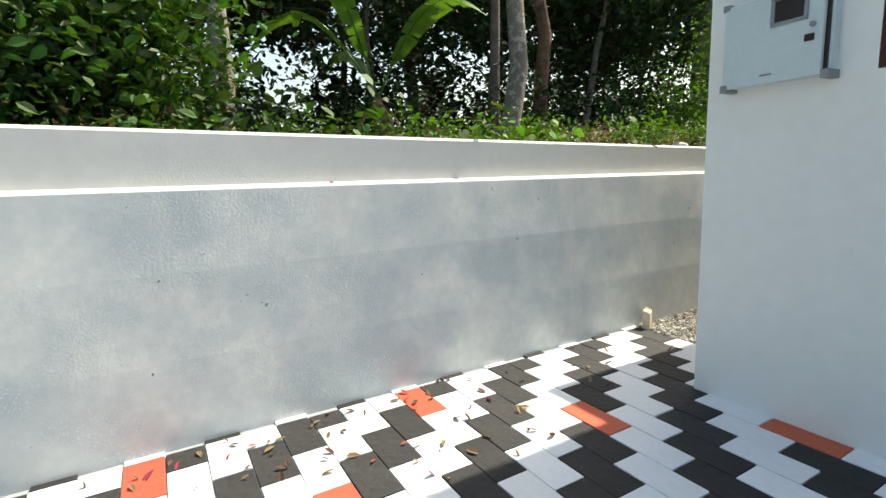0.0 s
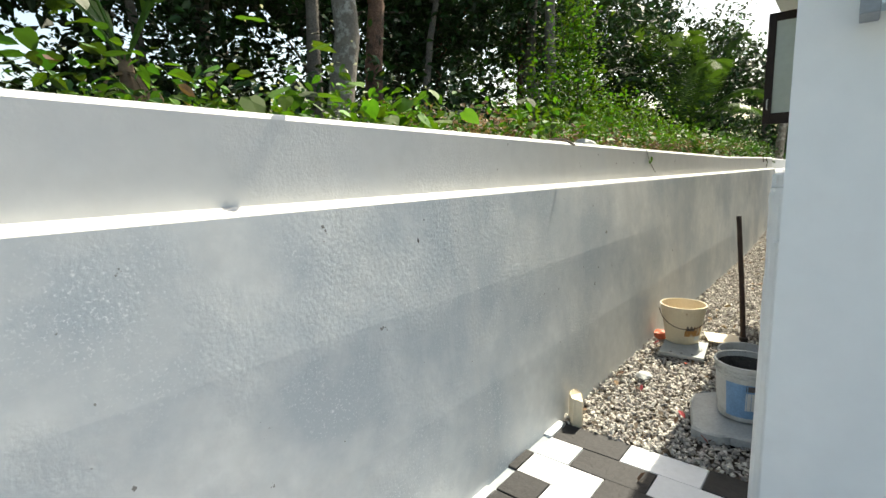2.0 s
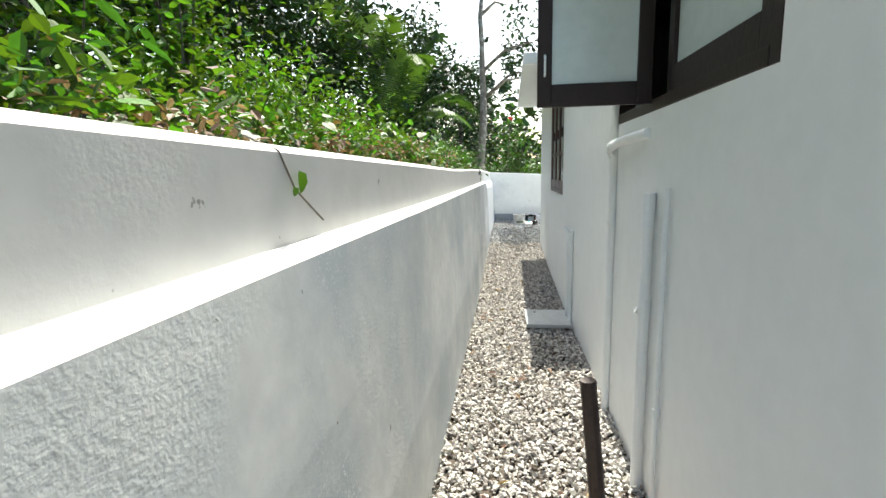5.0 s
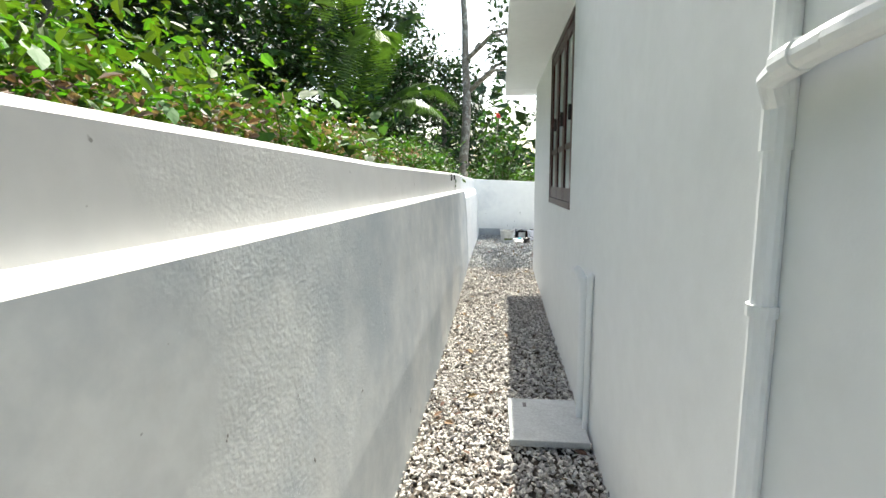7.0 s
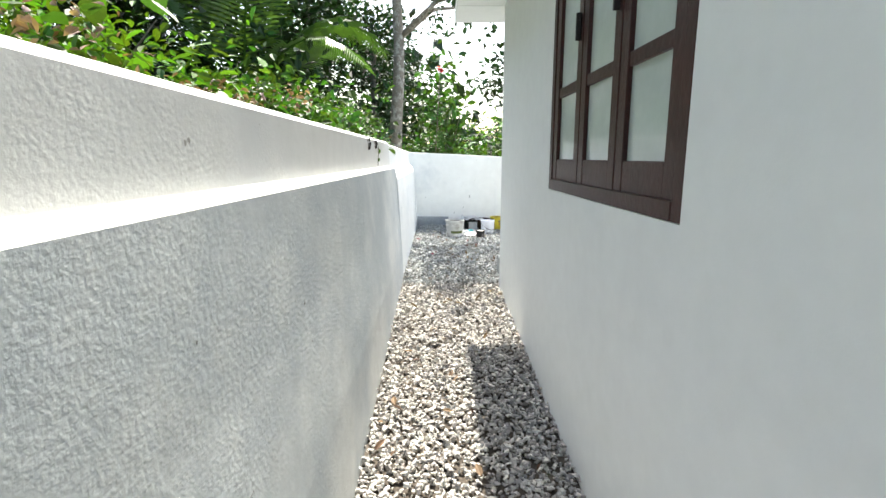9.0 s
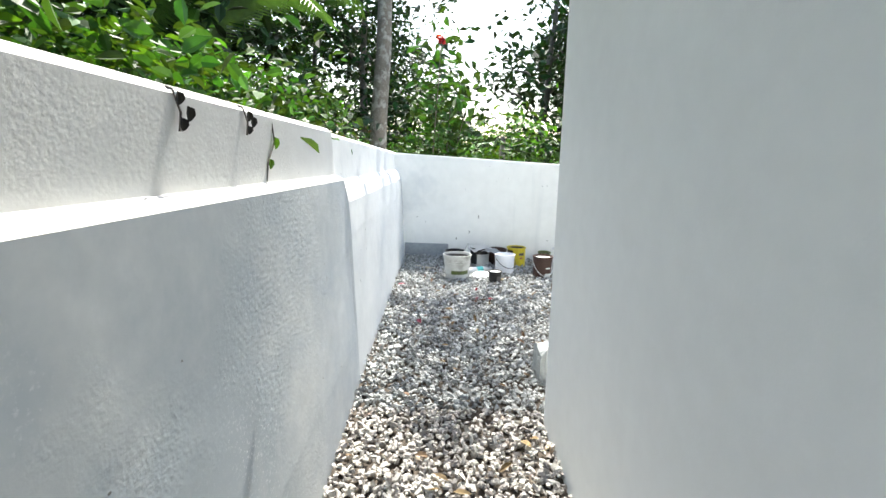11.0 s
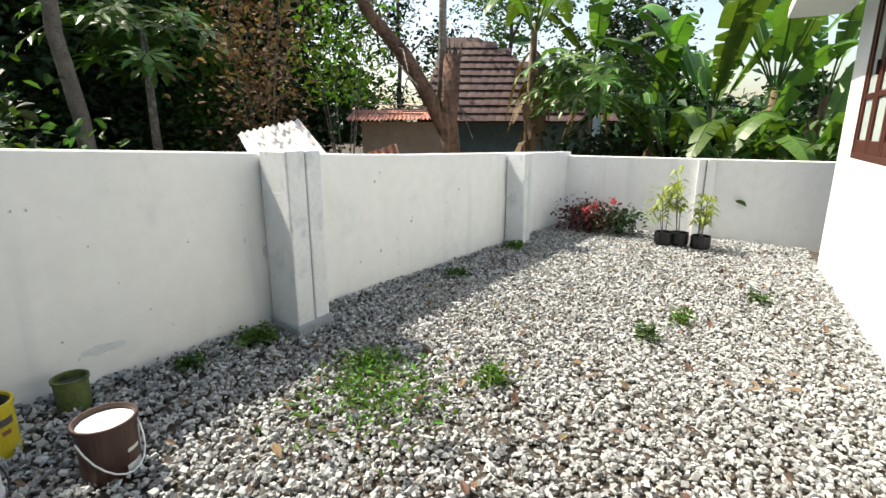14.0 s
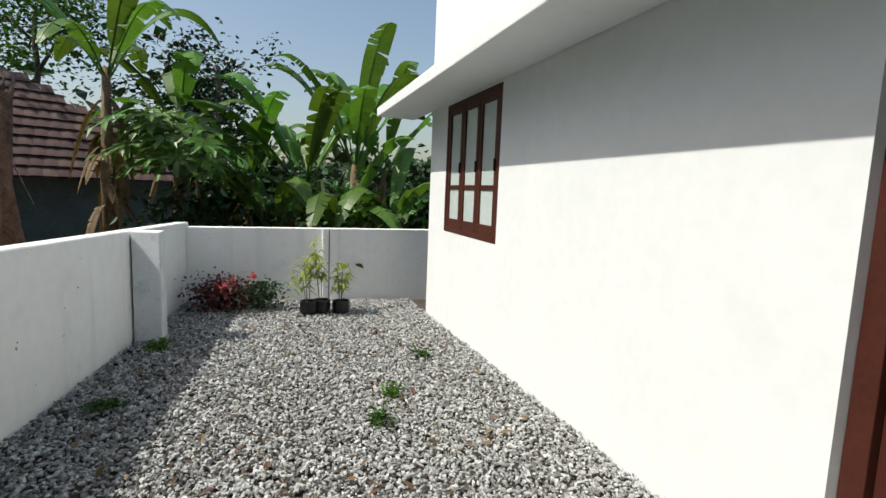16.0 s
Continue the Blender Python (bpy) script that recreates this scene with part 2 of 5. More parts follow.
    c = np.stack([RNG.uniform(x0, x1, n_clump), RNG.uniform(y0, y1, n_clump), RNG.uniform(z0, z1, n_clump)], 1)
    r = RNG.uniform(radius * 0.5, radius * 1.3, (n_clump, 1))
    p = RNG.normal(size=(n_clump, per, 3)) * r[:, None] * 0.55
    p[..., 2] *= flat
    return (c[:, None] + p).reshape(-1, 3)


# ---- ground ----
xs = np.concatenate([[-2000, -400, -100, -40, -20], np.arange(-10, 34, 0.5), [40, 60, 100, 400, 2000]])
ys = np.concatenate([[-2000, -400, -100, -40, -20], np.arange(-12, 3.0, 0.5), [3.0, 3.2, 3.3, 3.5, 4, 5, 6, 8, 11, 15, 20, 30, 50, 100, 400, 2000]])
gx, gy = np.meshgrid(xs, ys, indexing="ij")
gz = ground_z(gx, np.clip(gy, -6, 3)) - 0.03
gz = gz + smooth01(3.2, 3.35, gy) * (1.5 - gz) * (1 - smooth01(19, 26, gx) * 0.6) + np.where(gy > 4, 0.03 * np.minimum(gy - 4, 20), 0)
gz = np.where((gx > 19) & (gy < 3.2), gz - 0.1, gz)
gv = np.stack([gx, gy, gz], -1).reshape(-1, 3)
ny = len(ys)
ii, jj = np.meshgrid(np.arange(len(xs) - 1), np.arange(ny - 1), indexing="ij")
b0 = (ii * ny + jj).ravel()
tagged(soup("ground", gv, np.stack([b0, b0 + ny, b0 + ny + 1, b0 + 1], 1), M_EARTH, True), "brown earth under plants and gravel", "ground", kind="structure")


# ---- walls ----
def extrude_profile(name, stations, material, label, smooth=False):
    """A wall from cross-sections [(x, [(y, z), ...]), ...]."""
    bm = bmesh.new()
    rings = [[bm.verts.new((x, y, z)) for y, z in prof] for x, prof in stations]
    for u, v in zip(rings, rings[1:]):
        for k in range(len(u)):
            bm.faces.new((u[k], u[(k + 1) % len(u)], v[(k + 1) % len(u)], v[k]))
    bm.faces.new(rings[0])
    bm.faces.new(rings[-1][::-1])
    ob = link_bm(name, bm, material, smooth)
    return tagged(ob, label, "wall", kind="structure")


def ledge_front(x):
    return 3.165 - 0.027 * float(smooth01(5.0, 8.5, x))


def upper_y(x):
    """The foot of the upper face, behind the ledge."""
    return ledge_front(x) + 0.072 - 0.03 * float(smooth01(5.0, 10.0, x))


def wall_a(x):
    led = 1.474 - 0.0045 * x
    fy, uy = ledge_front(x), upper_y(x)
    top = 1.81 - 0.0155 * min(x, 9.7)
    return [(3.05, -0.3), (3.05, 0.0), (3.07, 0.5), (3.105, 1.0), (fy - 0.012, led - 0.014), (fy, led), (uy, led + 0.012), (uy + 0.01, top - 0.02), (uy + 0.03, top), (3.42, top), (3.43, -0.3)]


def wall_b(x):
    top = 1.655 - 0.012 * (x - 14)
    return [(3.05, -0.3), (3.05, 0.0), (3.07, 0.5), (3.098, 1.1), (3.112, 1.27), (3.135, 1.34), (3.185, 1.385), (3.20, top - 0.02), (3.22, top), (3.42, top), (3.43, -0.3)]


def wall_section(x):
    """The sharp ledge steps down to the rounded one near the back corner."""
    w = float(smooth01(14.87, 14.93, x))
    return [(p[0] * (1 - w) + q[0] * w, p[1] * (1 - w) + q[1] * w) for p, q in zip(wall_a(x), wall_b(x))]


wl = extrude_profile("wall_left", [(float(x), wall_section(float(x))) for x in [*np.linspace(-9, 14.8, 48), 14.86, 14.88, 14.9, 14.92, 14.94, *np.linspace(15.0, 18.8, 12)]], M_PLASTER, "rough white plastered retaining wall with a ledge")
# upper face and ledge take the plaster tinted for bounced light
wl.data.materials.append(M_UPPER)
# the end section takes the plaster whitened as if in sun
wl.data.materials.append(M_END)
for f in wl.data.polygons:
    if f.center.x > 14.93:
        f.material_index = 2
    elif f.center.z > 1.37 and f.center.y > 3.12:
        f.material_index = 1


def bwall_top(y):
    return 1.45 + 0.05 * (y - 0.4) if y > -1.4 else 1.36 + 0.03 * (y + 1.4)


bm = bmesh.new()
rings = []
for y in np.linspace(3.3, -5.6, 19):
    x, t = back_x(y), bwall_top(y)
    rings.append([bm.verts.new(p) for p in ((x, y, -0.4), (x, y, t - 0.01), (x + 0.01, y, t), (x + 0.15, y, t), (x + 0.15, y, -0.4))])
for u, v in zip(rings, rings[1:]):
    for k in range(5):
        bm.faces.new((u[k], u[(k + 1) % 5], v[(k + 1) % 5], v[k]))
bm.faces.new(rings[0]), bm.faces.new(rings[-1][::-1])
tagged(link_bm("wall_back", bm, M_BWALL), "white painted boundary wall", "wall", kind="structure")
FAR_Y, FAR_TOP = -5.45, 1.18
tagged(link_bm("wall_far", box_bm(9.0, back_x(FAR_Y) - 0.003, FAR_Y - 0.15, FAR_Y, -0.4, FAR_TOP, bevel=0.008), M_BWALL), "white painted boundary wall", "wall", kind="structure")


# ---- house ----
HX0, HX1, HY0, HY1, HTOP = 3.08, 14.51, -4.45, 2.06, 4.3


def side_y(x):
    """The outer face of the house along the passage, not quite parallel to the retaining wall."""
    return 1.905 + 0.0135 * (x - 3.08)


W1 = (6.3, 8.2, 1.91, 3.1)
W2 = (11.0, 12.54, 1.325, 2.85)
W3 = (-3.8, -2.23, 1.31, 2.85)
DOOR = (0.89, 1.78, 0.45, 2.6)


def wall_grid(us, vs, holes, place):
    """A wall of thickness 0.2 with holes; place(u, v, d) gives the point at depth d."""
    bm = bmesh.new()
    us, vs = sorted(set(us)), sorted(set(vs))
    solid = {(i, j) for i in range(len(us) - 1) for j in range(len(vs) - 1)
             if not any(h[0] - 1e-6 <= us[i] and us[i + 1] <= h[1] + 1e-6 and h[2] - 1e-6 <= vs[j] and vs[j + 1] <= h[3] + 1e-6 for h in holes)}
    cache = {}

    def vert(i, j, d):
        if (i, j, d) not in cache:
            cache[(i, j, d)] = bm.verts.new(place(us[i], vs[j], d))
        return cache[(i, j, d)]

    for i, j in solid:
        for d in (0.0, 0.2):
            bm.faces.new([vert(i, j, d), vert(i + 1, j, d), vert(i + 1, j + 1, d), vert(i, j + 1, d)])
        for di, dj, a, b in ((-1, 0, (0, 0), (0, 1)), (1, 0, (1, 0), (1, 1)), (0, -1, (0, 0), (1, 0)), (0, 1, (0, 1), (1, 1))):
            if (i + di, j + dj) not in solid:
                bm.faces.new([vert(i + a[0], j + a[1], 0.0), vert(i + b[0], j + b[1], 0.0), vert(i + b[0], j + b[1], 0.2), vert(i + a[0], j + a[1], 0.2)])
    return bm


bm = wall_grid([HX0 + 0.2, *W1[:2], *W2[:2], HX1], [-0.3, W1[2], W1[3], W2[2], W2[3], HTOP], [W1, W2], lambda u, v, d: (u, side_y(u) - d, v))
tagged(link_bm("wall_side", bm, M_WALL), "white painted house wall along the gravel passage", "wall", kind="structure")
bm = wall_grid([HY0, *W3[:2], *DOOR[:2], HY1 - 0.206], [-0.3, *W3[2:], *DOOR[2:], HTOP], [W3, DOOR], lambda u, v, d: (HX1 - d, u, v))
tagged(link_bm("wall_rear", bm, M_WALL), "white painted rear wall of the house", "wall", kind="structure")
W4 = (-0.3, 1.06, 1.95, 3.1)
bm = wall_grid([-6.0, *W4[:2], 1.9075], [-0.3, *W4[2:], HTOP], [W4], lambda u, v, d: (HX0 + d, u, v))
tagged(link_bm("wall_front", bm, M_WALL), "white painted front wall of the house", "wall", kind="structure")
tagged(link_bm("wall_inner", box_bm(HX0 + 0.2, HX1 - 0.2, HY0, HY0 + 0.2, -0.3, HTOP), M_WALL), "plain house wall", "wall", kind="structure")
tagged(link_bm("roof_slab", box_bm(HX0, HX1, HY0, HY1 - 0.1, HTOP + 0.002, HTOP + 0.12), M_WALL), "flat concrete roof slab", "roof", kind="structure")
# eaves: thin concrete sunshades
EZ = 2.87
tagged(link_bm("sunshade_rear", box_bm(HX1 + 0.002, 15.1, -5.35, 2.5, EZ, EZ + 0.13, bevel=0.01), M_WALL), "white concrete sunshade over the rear wall", "sunshade", kind="structure")
tagged(link_bm("sunshade_side", box_bm(10.95, HX1 - 0.001, 2.0, 2.5, EZ, EZ + 0.13, bevel=0.01), M_WALL), "white concrete sunshade over a window", "sunshade", kind="structure")
tagged(link_bm("sunshade_front", box_bm(4.58, 8.9, 1.925, 2.49, EZ + 0.3, EZ + 0.43, bevel=0.01), M_WALL), "white concrete sunshade over a window", "sunshade", kind="structure")


# ---- pavement ----
pavement = base_empty("pavement", Matrix(), "black, white and red paving blocks in diagonal steps", "pavement", kind="structure")
part("bed", box_bm(-9, 3.905, -6, 3.06, -0.12, -0.012), M_CEMENT, pavement)
REDS = {(0, 2.6), (4, 1.8), (8, 2.6), (12, 1.8), (16, 1.0)}


def paver_mesh(name, ly, material):
    bm = box_bm(0.003, 0.197, 0.003, ly - 0.003, -0.05, 0.0, bevel=0.004)
    me = bpy.data.meshes.new(name)
    bm.to_mesh(me)
    bm.free()
    me.materials.append(material)
    return me


PAVERS = {(k, h): paver_mesh("paver", 0.2 if h else 0.4, m) for k, m in (("w", M_WHITE_TILE), ("b", M_BLACK_TILE), ("r", M_RED_TILE)) for h in (0, 1)}
for c in range(-8, 21):
    y = -0.6 + 0.2 * (c % 2)
    while y < 3.0:
        k = "b" if round((y - 1.8 - 0.2 * (c - 12)) / 0.2) % 4 == 0 else "w"
        if (c, round(y, 2)) in REDS:
            k = "r"
        half = y + 0.4 > 3.05
        ob = new("paver", PAVERS[(k, half)])
        ob.location = (-0.29 + 0.2 * c, y, random.uniform(-0.003, 0.003))
        ob.parent = pavement
        y += 0.4

# ---- gravel: crushed stone as one layer of loose pieces ----
def stones(name, centres, size, material):
    """Angular stones, one at each centre."""
    corner = np.array([[x, y, z] for x in (-1, 1) for y in (-1, 1) for z in (-1, 1)], float)
    fs = np.array([[0, 1, 3], [0, 3, 2], [4, 6, 7], [4, 7, 5], [0, 4, 5], [0, 5, 1], [2, 3, 7], [2, 7, 6], [0, 2, 6], [0, 6, 4], [1, 5, 7], [1, 7, 3]])
    base = []
    for k in range(32):
        c = corner * RNG.uniform(0.62, 1.05, (8, 3)) * np.array([1.0, RNG.uniform(0.5, 0.85), RNG.uniform(0.22, 0.45)])
        c[:, 0] += c[:, 1] * RNG.uniform(-0.5, 0.5)
        top = corner[:, 2] > 0
        c[top, :2] = c[top, :2] * RNG.uniform(0.45, 0.9) + RNG.uniform(-0.2, 0.2, 2)
        base.append(c)
    n = len(centres)
    kind = RNG.integers(0, 32, n)
    V = np.array(base)[kind]
    ax = RNG.normal(size=(n, 4))
    ax[:, 1:3] *= 0.3
    ax /= np.linalg.norm(ax, axis=1, keepdims=True)
    w, x, y, z = ax.T
    R = np.stack([1 - 2 * (y * y + z * z), 2 * (x * y - z * w), 2 * (x * z + y * w), 2 * (x * y + z * w), 1 - 2 * (x * x + z * z), 2 * (y * z - x * w),
                  2 * (x * z - y * w), 2 * (y * z + x * w), 1 - 2 * (x * x + y * y)], 1).reshape(-1, 3, 3)
    s = RNG.uniform(size[0], size[1], (n, 1, 1)) * RNG.uniform(0.7, 1.15, (n, 1, 1))
    V = np.einsum("nij,nkj->nki", R, V) * s + centres[:, None]
    nv = V.shape[1]
    F = (fs[None] + (np.arange(n) * nv)[:, None, None]).reshape(-1, 3)
    return soup(name, V.reshape(-1, 3), F, material)


def scatter(x0, x1, y0, y1, per_m2, keep=None):
    n = int((x1 - x0) * (y1 - y0) * per_m2)
    p = np.stack([RNG.uniform(x0, x1, n), RNG.uniform(y0, y1, n)], 1)
    if keep is not None:
        p = p[keep(p[:, 0], p[:, 1])]
    return np.column_stack([p, ground_z(p[:, 0], p[:, 1]) + RNG.uniform(-0.024, 0.012, len(p))])


in_yard = lambda x, y: (x < back_x(y) - 0.01) & (y > FAR_Y + 0.01)
passage_pts = scatter(3.9, 14.6, 1.97, 3.05, 2500)
yard_near = np.concatenate([scatter(14.6, 18.5, -1.6, 3.05, 2600, in_yard), scatter(14.515, 14.62, -1.6, 2.0, 2200)])
yard_far = scatter(14.515, 18.3, -5.4, -1.6, 1900, in_yard)
tagged(stones("gravel_passage", passage_pts, (0.009, 0.021), M_STONE_SUNLIT), "pale sandy crushed stone gravel in the passage", "gravel", kind="stuff")
tagged(stones("gravel", yard_near, (0.008, 0.021), M_STONE), "grey crushed stone gravel", "gravel", kind="stuff")
tagged(stones("gravel_far", yard_far, (0.010, 0.022), M_STONE), "grey crushed stone gravel", "gravel", kind="stuff")


# ---- windows and doors of the house ----
def sash(parent, w, z0, z1, x0, y, transom, mat_wood):
    """One casement leaf with a glazing bar: x0 its start along the wall, y its outer face."""
    st, dp = 0.075, 0.035
    bm = bmesh.new()
    add_box(bm, x0 + 0.004, x0 + st, y - dp, y, z0, z1, bevel=0.004)
    add_box(bm, x0 + w - st, x0 + w - 0.004, y - dp, y, z0, z1, bevel=0.004)
    add_box(bm, x0 + st, x0 + w - st, y - dp + 0.002, y - 0.002, z0, z0 + 0.11, bevel=0.004)
    add_box(bm, x0 + st, x0 + w - st, y - dp + 0.002, y - 0.002, z1 - 0.08, z1, bevel=0.004)
    if transom:
        add_box(bm, x0 + st, x0 + w - st, y - dp + 0.004, y - 0.004, transom - 0.025, transom + 0.025, bevel=0.004)
    sh = part("sash", bm, mat_wood, parent)
    for a, b in (((z0 + 0.11), (transom - 0.025)), ((transom + 0.025), (z1 - 0.08))) if transom else ((z0 + 0.11, z1 - 0.08),):
        part("pane", box_bm(x0 + st - 0.004, x0 + w - st + 0.004, y - 0.024, y - 0.018, a, b), M_GLASS, sh, "pale frosted glass pane")
    return sh


def window(name, m, width, z0, z1, lights, transom, label, depth=0.03, wood=None):
    """A casement window; local x along the wall, y outwards from the wall's face."""
    win = base_empty(name, m, label, "window", kind="structure")
    wood = wood or M_WOOD
    fr = 0.06
    bm = bmesh.new()
    add_box(bm, 0.002, fr, -depth - 0.07, -depth + 0.03, z0 + 0.002, z1 - 0.002, bevel=0.004)
    add_box(bm, width - fr, width - 0.002, -depth - 0.07, -depth + 0.03, z0 + 0.002, z1 - 0.002, bevel=0.004)
    add_box(bm, fr, width - fr, -depth - 0.07, -depth + 0.032, z0 + 0.002, z0 + fr, bevel=0.004)
    add_box(bm, fr, width - fr, -depth - 0.07, -depth + 0.032, z1 - fr, z1 - 0.002, bevel=0.004)
    lw = (width - 2 * fr) / len(lights)
    for k in range(1, len(lights)):
        add_box(bm, fr + lw * k - 0.02, fr + lw * k + 0.02, -depth - 0.068, -depth - 0.01, z0 + fr, z1 - fr)
    part("window_frame", bm, wood, win)
    for k, state in enumerate(lights):
        if state == "closed":
            sh = sash(win, lw, z0 + fr, z1 - fr, fr + lw * k, -depth + 0.025, transom, wood)
            part("handle", box_bm(fr + lw * k + 0.03, fr + lw * k + 0.045, -depth + 0.025, -depth + 0.05, (z0 + z1) / 2 - 0.06, (z0 + z1) / 2 + 0.06, bevel=0.004), M_DARKWOOD, sh)
    return win


w3 = window("window_3", pose(HX1, W3[1], 0, 0, 0, -90), W3[1] - W3[0], W3[2], W3[3], ["closed"] * 3, 1.86, "red-brown wooden window with three frosted casements")
w2 = window("window_2", pose(W2[0], side_y(W2[0]), 0, 0, 0, 0.77), W2[1] - W2[0], W2[2], W2[3], ["closed"] * 3, 1.84, "dark red-brown wooden window with frosted casements", wood=M_WOOD_SHADED_RED)
w1 = window("window_1", pose(W1[0], side_y(W1[0]), 0, 0, 0, 0.77), W1[1] - W1[0], W1[2], W1[3], ["closed", "open"], 0, "dark brown wooden window with one open casement", wood=M_WOOD_SHADED)
leaf = sash(w1, 0.56, W1[2] + 0.04, W1[3] - 0.06, 0, 0, 0, M_WOOD_SHADED)
leaf.matrix_basis = pose(1.13, 0.0, 0, 0, 0, 88)
part("handle", tube(bmesh.new(), [(0.52, 0.0, 2.10), (0.52, 0.03, 2.11), (0.52, 0.03, 2.19), (0.52, 0.0, 2.2)], 0.006, 6), M_PVC, leaf, "small metal pull handle")
w4 = window("window_4", pose(HX0, W4[0], 0, 0, 0, 90), W4[1] - W4[0], W4[2], W4[3], ["closed"] * 2, 0, "red-brown wooden window in the front wall")


door = base_empty("door_1", pose(HX1, DOOR[1], 0, 0, 0, -90), "red-brown wooden rear door set in a deep opening", "door", kind="structure")
DW = DOOR[1] - DOOR[0]
bm = bmesh.new()
add_box(bm, 0.002, 0.09, -0.17, -0.06, DOOR[2] + 0.002, DOOR[3] - 0.002, bevel=0.005)
add_box(bm, DW - 0.09, DW - 0.002, -0.17, -0.06, DOOR[2] + 0.002, DOOR[3] - 0.002, bevel=0.005)
add_box(bm, 0.09, DW - 0.09, -0.17, -0.062, DOOR[3] - 0.09, DOOR[3] - 0.002, bevel=0.005)
part("door_frame", bm, M_WOOD, door)
lf = part("door_leaf", box_bm(0.092, DW - 0.092, -0.15, -0.11, DOOR[2] + 0.01, DOOR[3] - 0.092, bevel=0.004), M_WOOD, door)
part("door_handle", tube(bmesh.new(), [(0.16, -0.11, 1.45), (0.16, -0.07, 1.45), (0.27, -0.07, 1.45)], 0.009, 8), M_PVC, lf)
tagged(link_bm("door_step", box_bm(HX1 + 0.002, HX1 + 0.12, DOOR[0] - 0.03, DOOR[1] + 0.02, 0.1, DOOR[2] - 0.01, bevel=0.008), M_BWALL), "low white plastered step below the rear door", "step", kind="structure")


# ---- pillars of the boundary wall ----
def pillar(y0, y1, x_front, x_back, top, name="pillar"):
    def skew(bm):
        for v in bm.verts:
            v.co.y -= 0.24 * v.co.x
        return bm

    p = base_empty(name, pose(x_front, y1, 0), "grey patchy cement pillar against the white boundary wall", "pillar", "boundary wall pillars", kind="structure")
    mid = (y0 + y1) / 2 - 0.01
    part("block", skew(box_bm(0, x_back - x_front - 0.003, mid - y1 + 0.006, 0, -0.3, top, bevel=0.012)), M_PILLAR, p)
    part("block", skew(box_bm(0.004, x_back - x_front - 0.003, y0 - y1, mid - y1 - 0.006, -0.3, top - 0.004, bevel=0.012)), M_PILLAR, p)
    part("joint", skew(box_bm(0.03, x_back - x_front - 0.004, mid - y1 - 0.0058, mid - y1 + 0.0058, -0.3, top - 0.01)), M_DARKWOOD, p, "dark open joint")
    part("footing", skew(box_bm(-0.02, x_back - x_front - 0.003, y0 - y1 - 0.02, 0.02, -0.3, 0.32 if y0 > -1 else 0.21, bevel=0.02)), M_CEMENT, p, "rough cement footing")
    return p


pillar(-0.15, 0.15, 17.82, 18.165, 1.452)
pillar(-3.58, -3.33, 17.60, 17.87, 1.30)
fp = base_empty("pillar", pose(15.65, FAR_Y, 0), "white painted pillar in the far boundary wall", "pillar", "boundary wall pillars", kind="structure")
part("block", box_bm(0, 0.11, 0.002, 0.06, -0.2, FAR_TOP + 0.004, bevel=0.008), M_BWALL, fp)
part("block", box_bm(0.13, 0.22, 0.002, 0.06, -0.2, FAR_TOP + 0.004, bevel=0.008), M_BWALL, fp)
part("joint", box_bm(0.11, 0.13, 0.003, 0.03, -0.2, FAR_TOP), M_CEMENT, fp, "dark open joint")


# ---- trees ----
def wobble_path(base, top, n, amount, rnd):
    base, top = Vector(base), Vector(top)
    return [base.lerp(top, k / n) + (Vector((rnd.uniform(-1, 1), rnd.uniform(-1, 1), 0)) * amount if 0 < k else Vector()) for k in range(n + 1)]


def tree(base, height, r, bark, leaf_mat, label, crown_r=1.8, leaves=3000, lean=(0, 0), crown_from=0.55, leaf_size=(0.12, 0.24), seed=0, category="tree", low=0, toward=None):
    rnd = random.Random(seed)
    t = base_empty("tree", pose(*base), label, category, "trees behind the walls")
    top = (lean[0], lean[1], height)
    bm = bmesh.new()
    path = wobble_path((0, 0, -0.2), top, 8, r * 0.5, rnd)
    tube(bm, path, [r * (1.25 if k == 0 else 1.0 - 0.07 * k) for k in range(9)], 10)
    part("trunk", bm, bark, t, smooth=True)
    ends = []
    for k in range(5):
        f = crown_from + (1 - crown_from) * rnd.random()
        s = Vector(path[min(8, int(f * 8))])
        a = rnd.uniform(0, 6.28) if toward is None else toward + rnd.uniform(-0.6, 0.6)
        e = s + Vector((math.cos(a), math.sin(a), rnd.uniform(0.2, 0.9))) * crown_r * rnd.uniform(0.5, 1.0)
        mid = s.lerp(e, 0.5) + Vector((0, 0, 0.15 * crown_r))
        part("limb", tube(bmesh.new(), [s, mid, e], [r * 0.45, r * 0.3, r * 0.1], 6), bark, t, smooth=True)
        ends += [mid, e]
    ends.append(Vector(top))
    c = np.array([e[:] for e in ends])
    per = max(1, leaves // (len(c) * 6))
    sub = (c[:, None] + RNG.normal(size=(len(c), 6, 3)) * crown_r * 0.38).reshape(-1, 3)
    pts = (sub[:, None] + RNG.normal(size=(len(sub), per, 3)) * crown_r * 0.17).reshape(-1, 3)
    if low:
        z = RNG.uniform(0.2, height * crown_from, low)
        a = RNG.uniform(0, 6.28, low)
        q = np.abs(RNG.normal(size=low)) * crown_r * 0.35
        pts = np.concatenate([pts, np.column_stack([np.cos(a) * q + lean[0] * z / height, np.sin(a) * q + lean[1] * z / height, z])])
    if toward is not None:
        pts = pts[pts[:, 0] * math.cos(toward) + pts[:, 1] * math.sin(toward) > 0.55]
        pts = pts[pts[:, 2] > 2.9]
    cr = leaf_cloud("crown", pts, leaf_size, leaf_mat)
    cr.parent = t
    return t


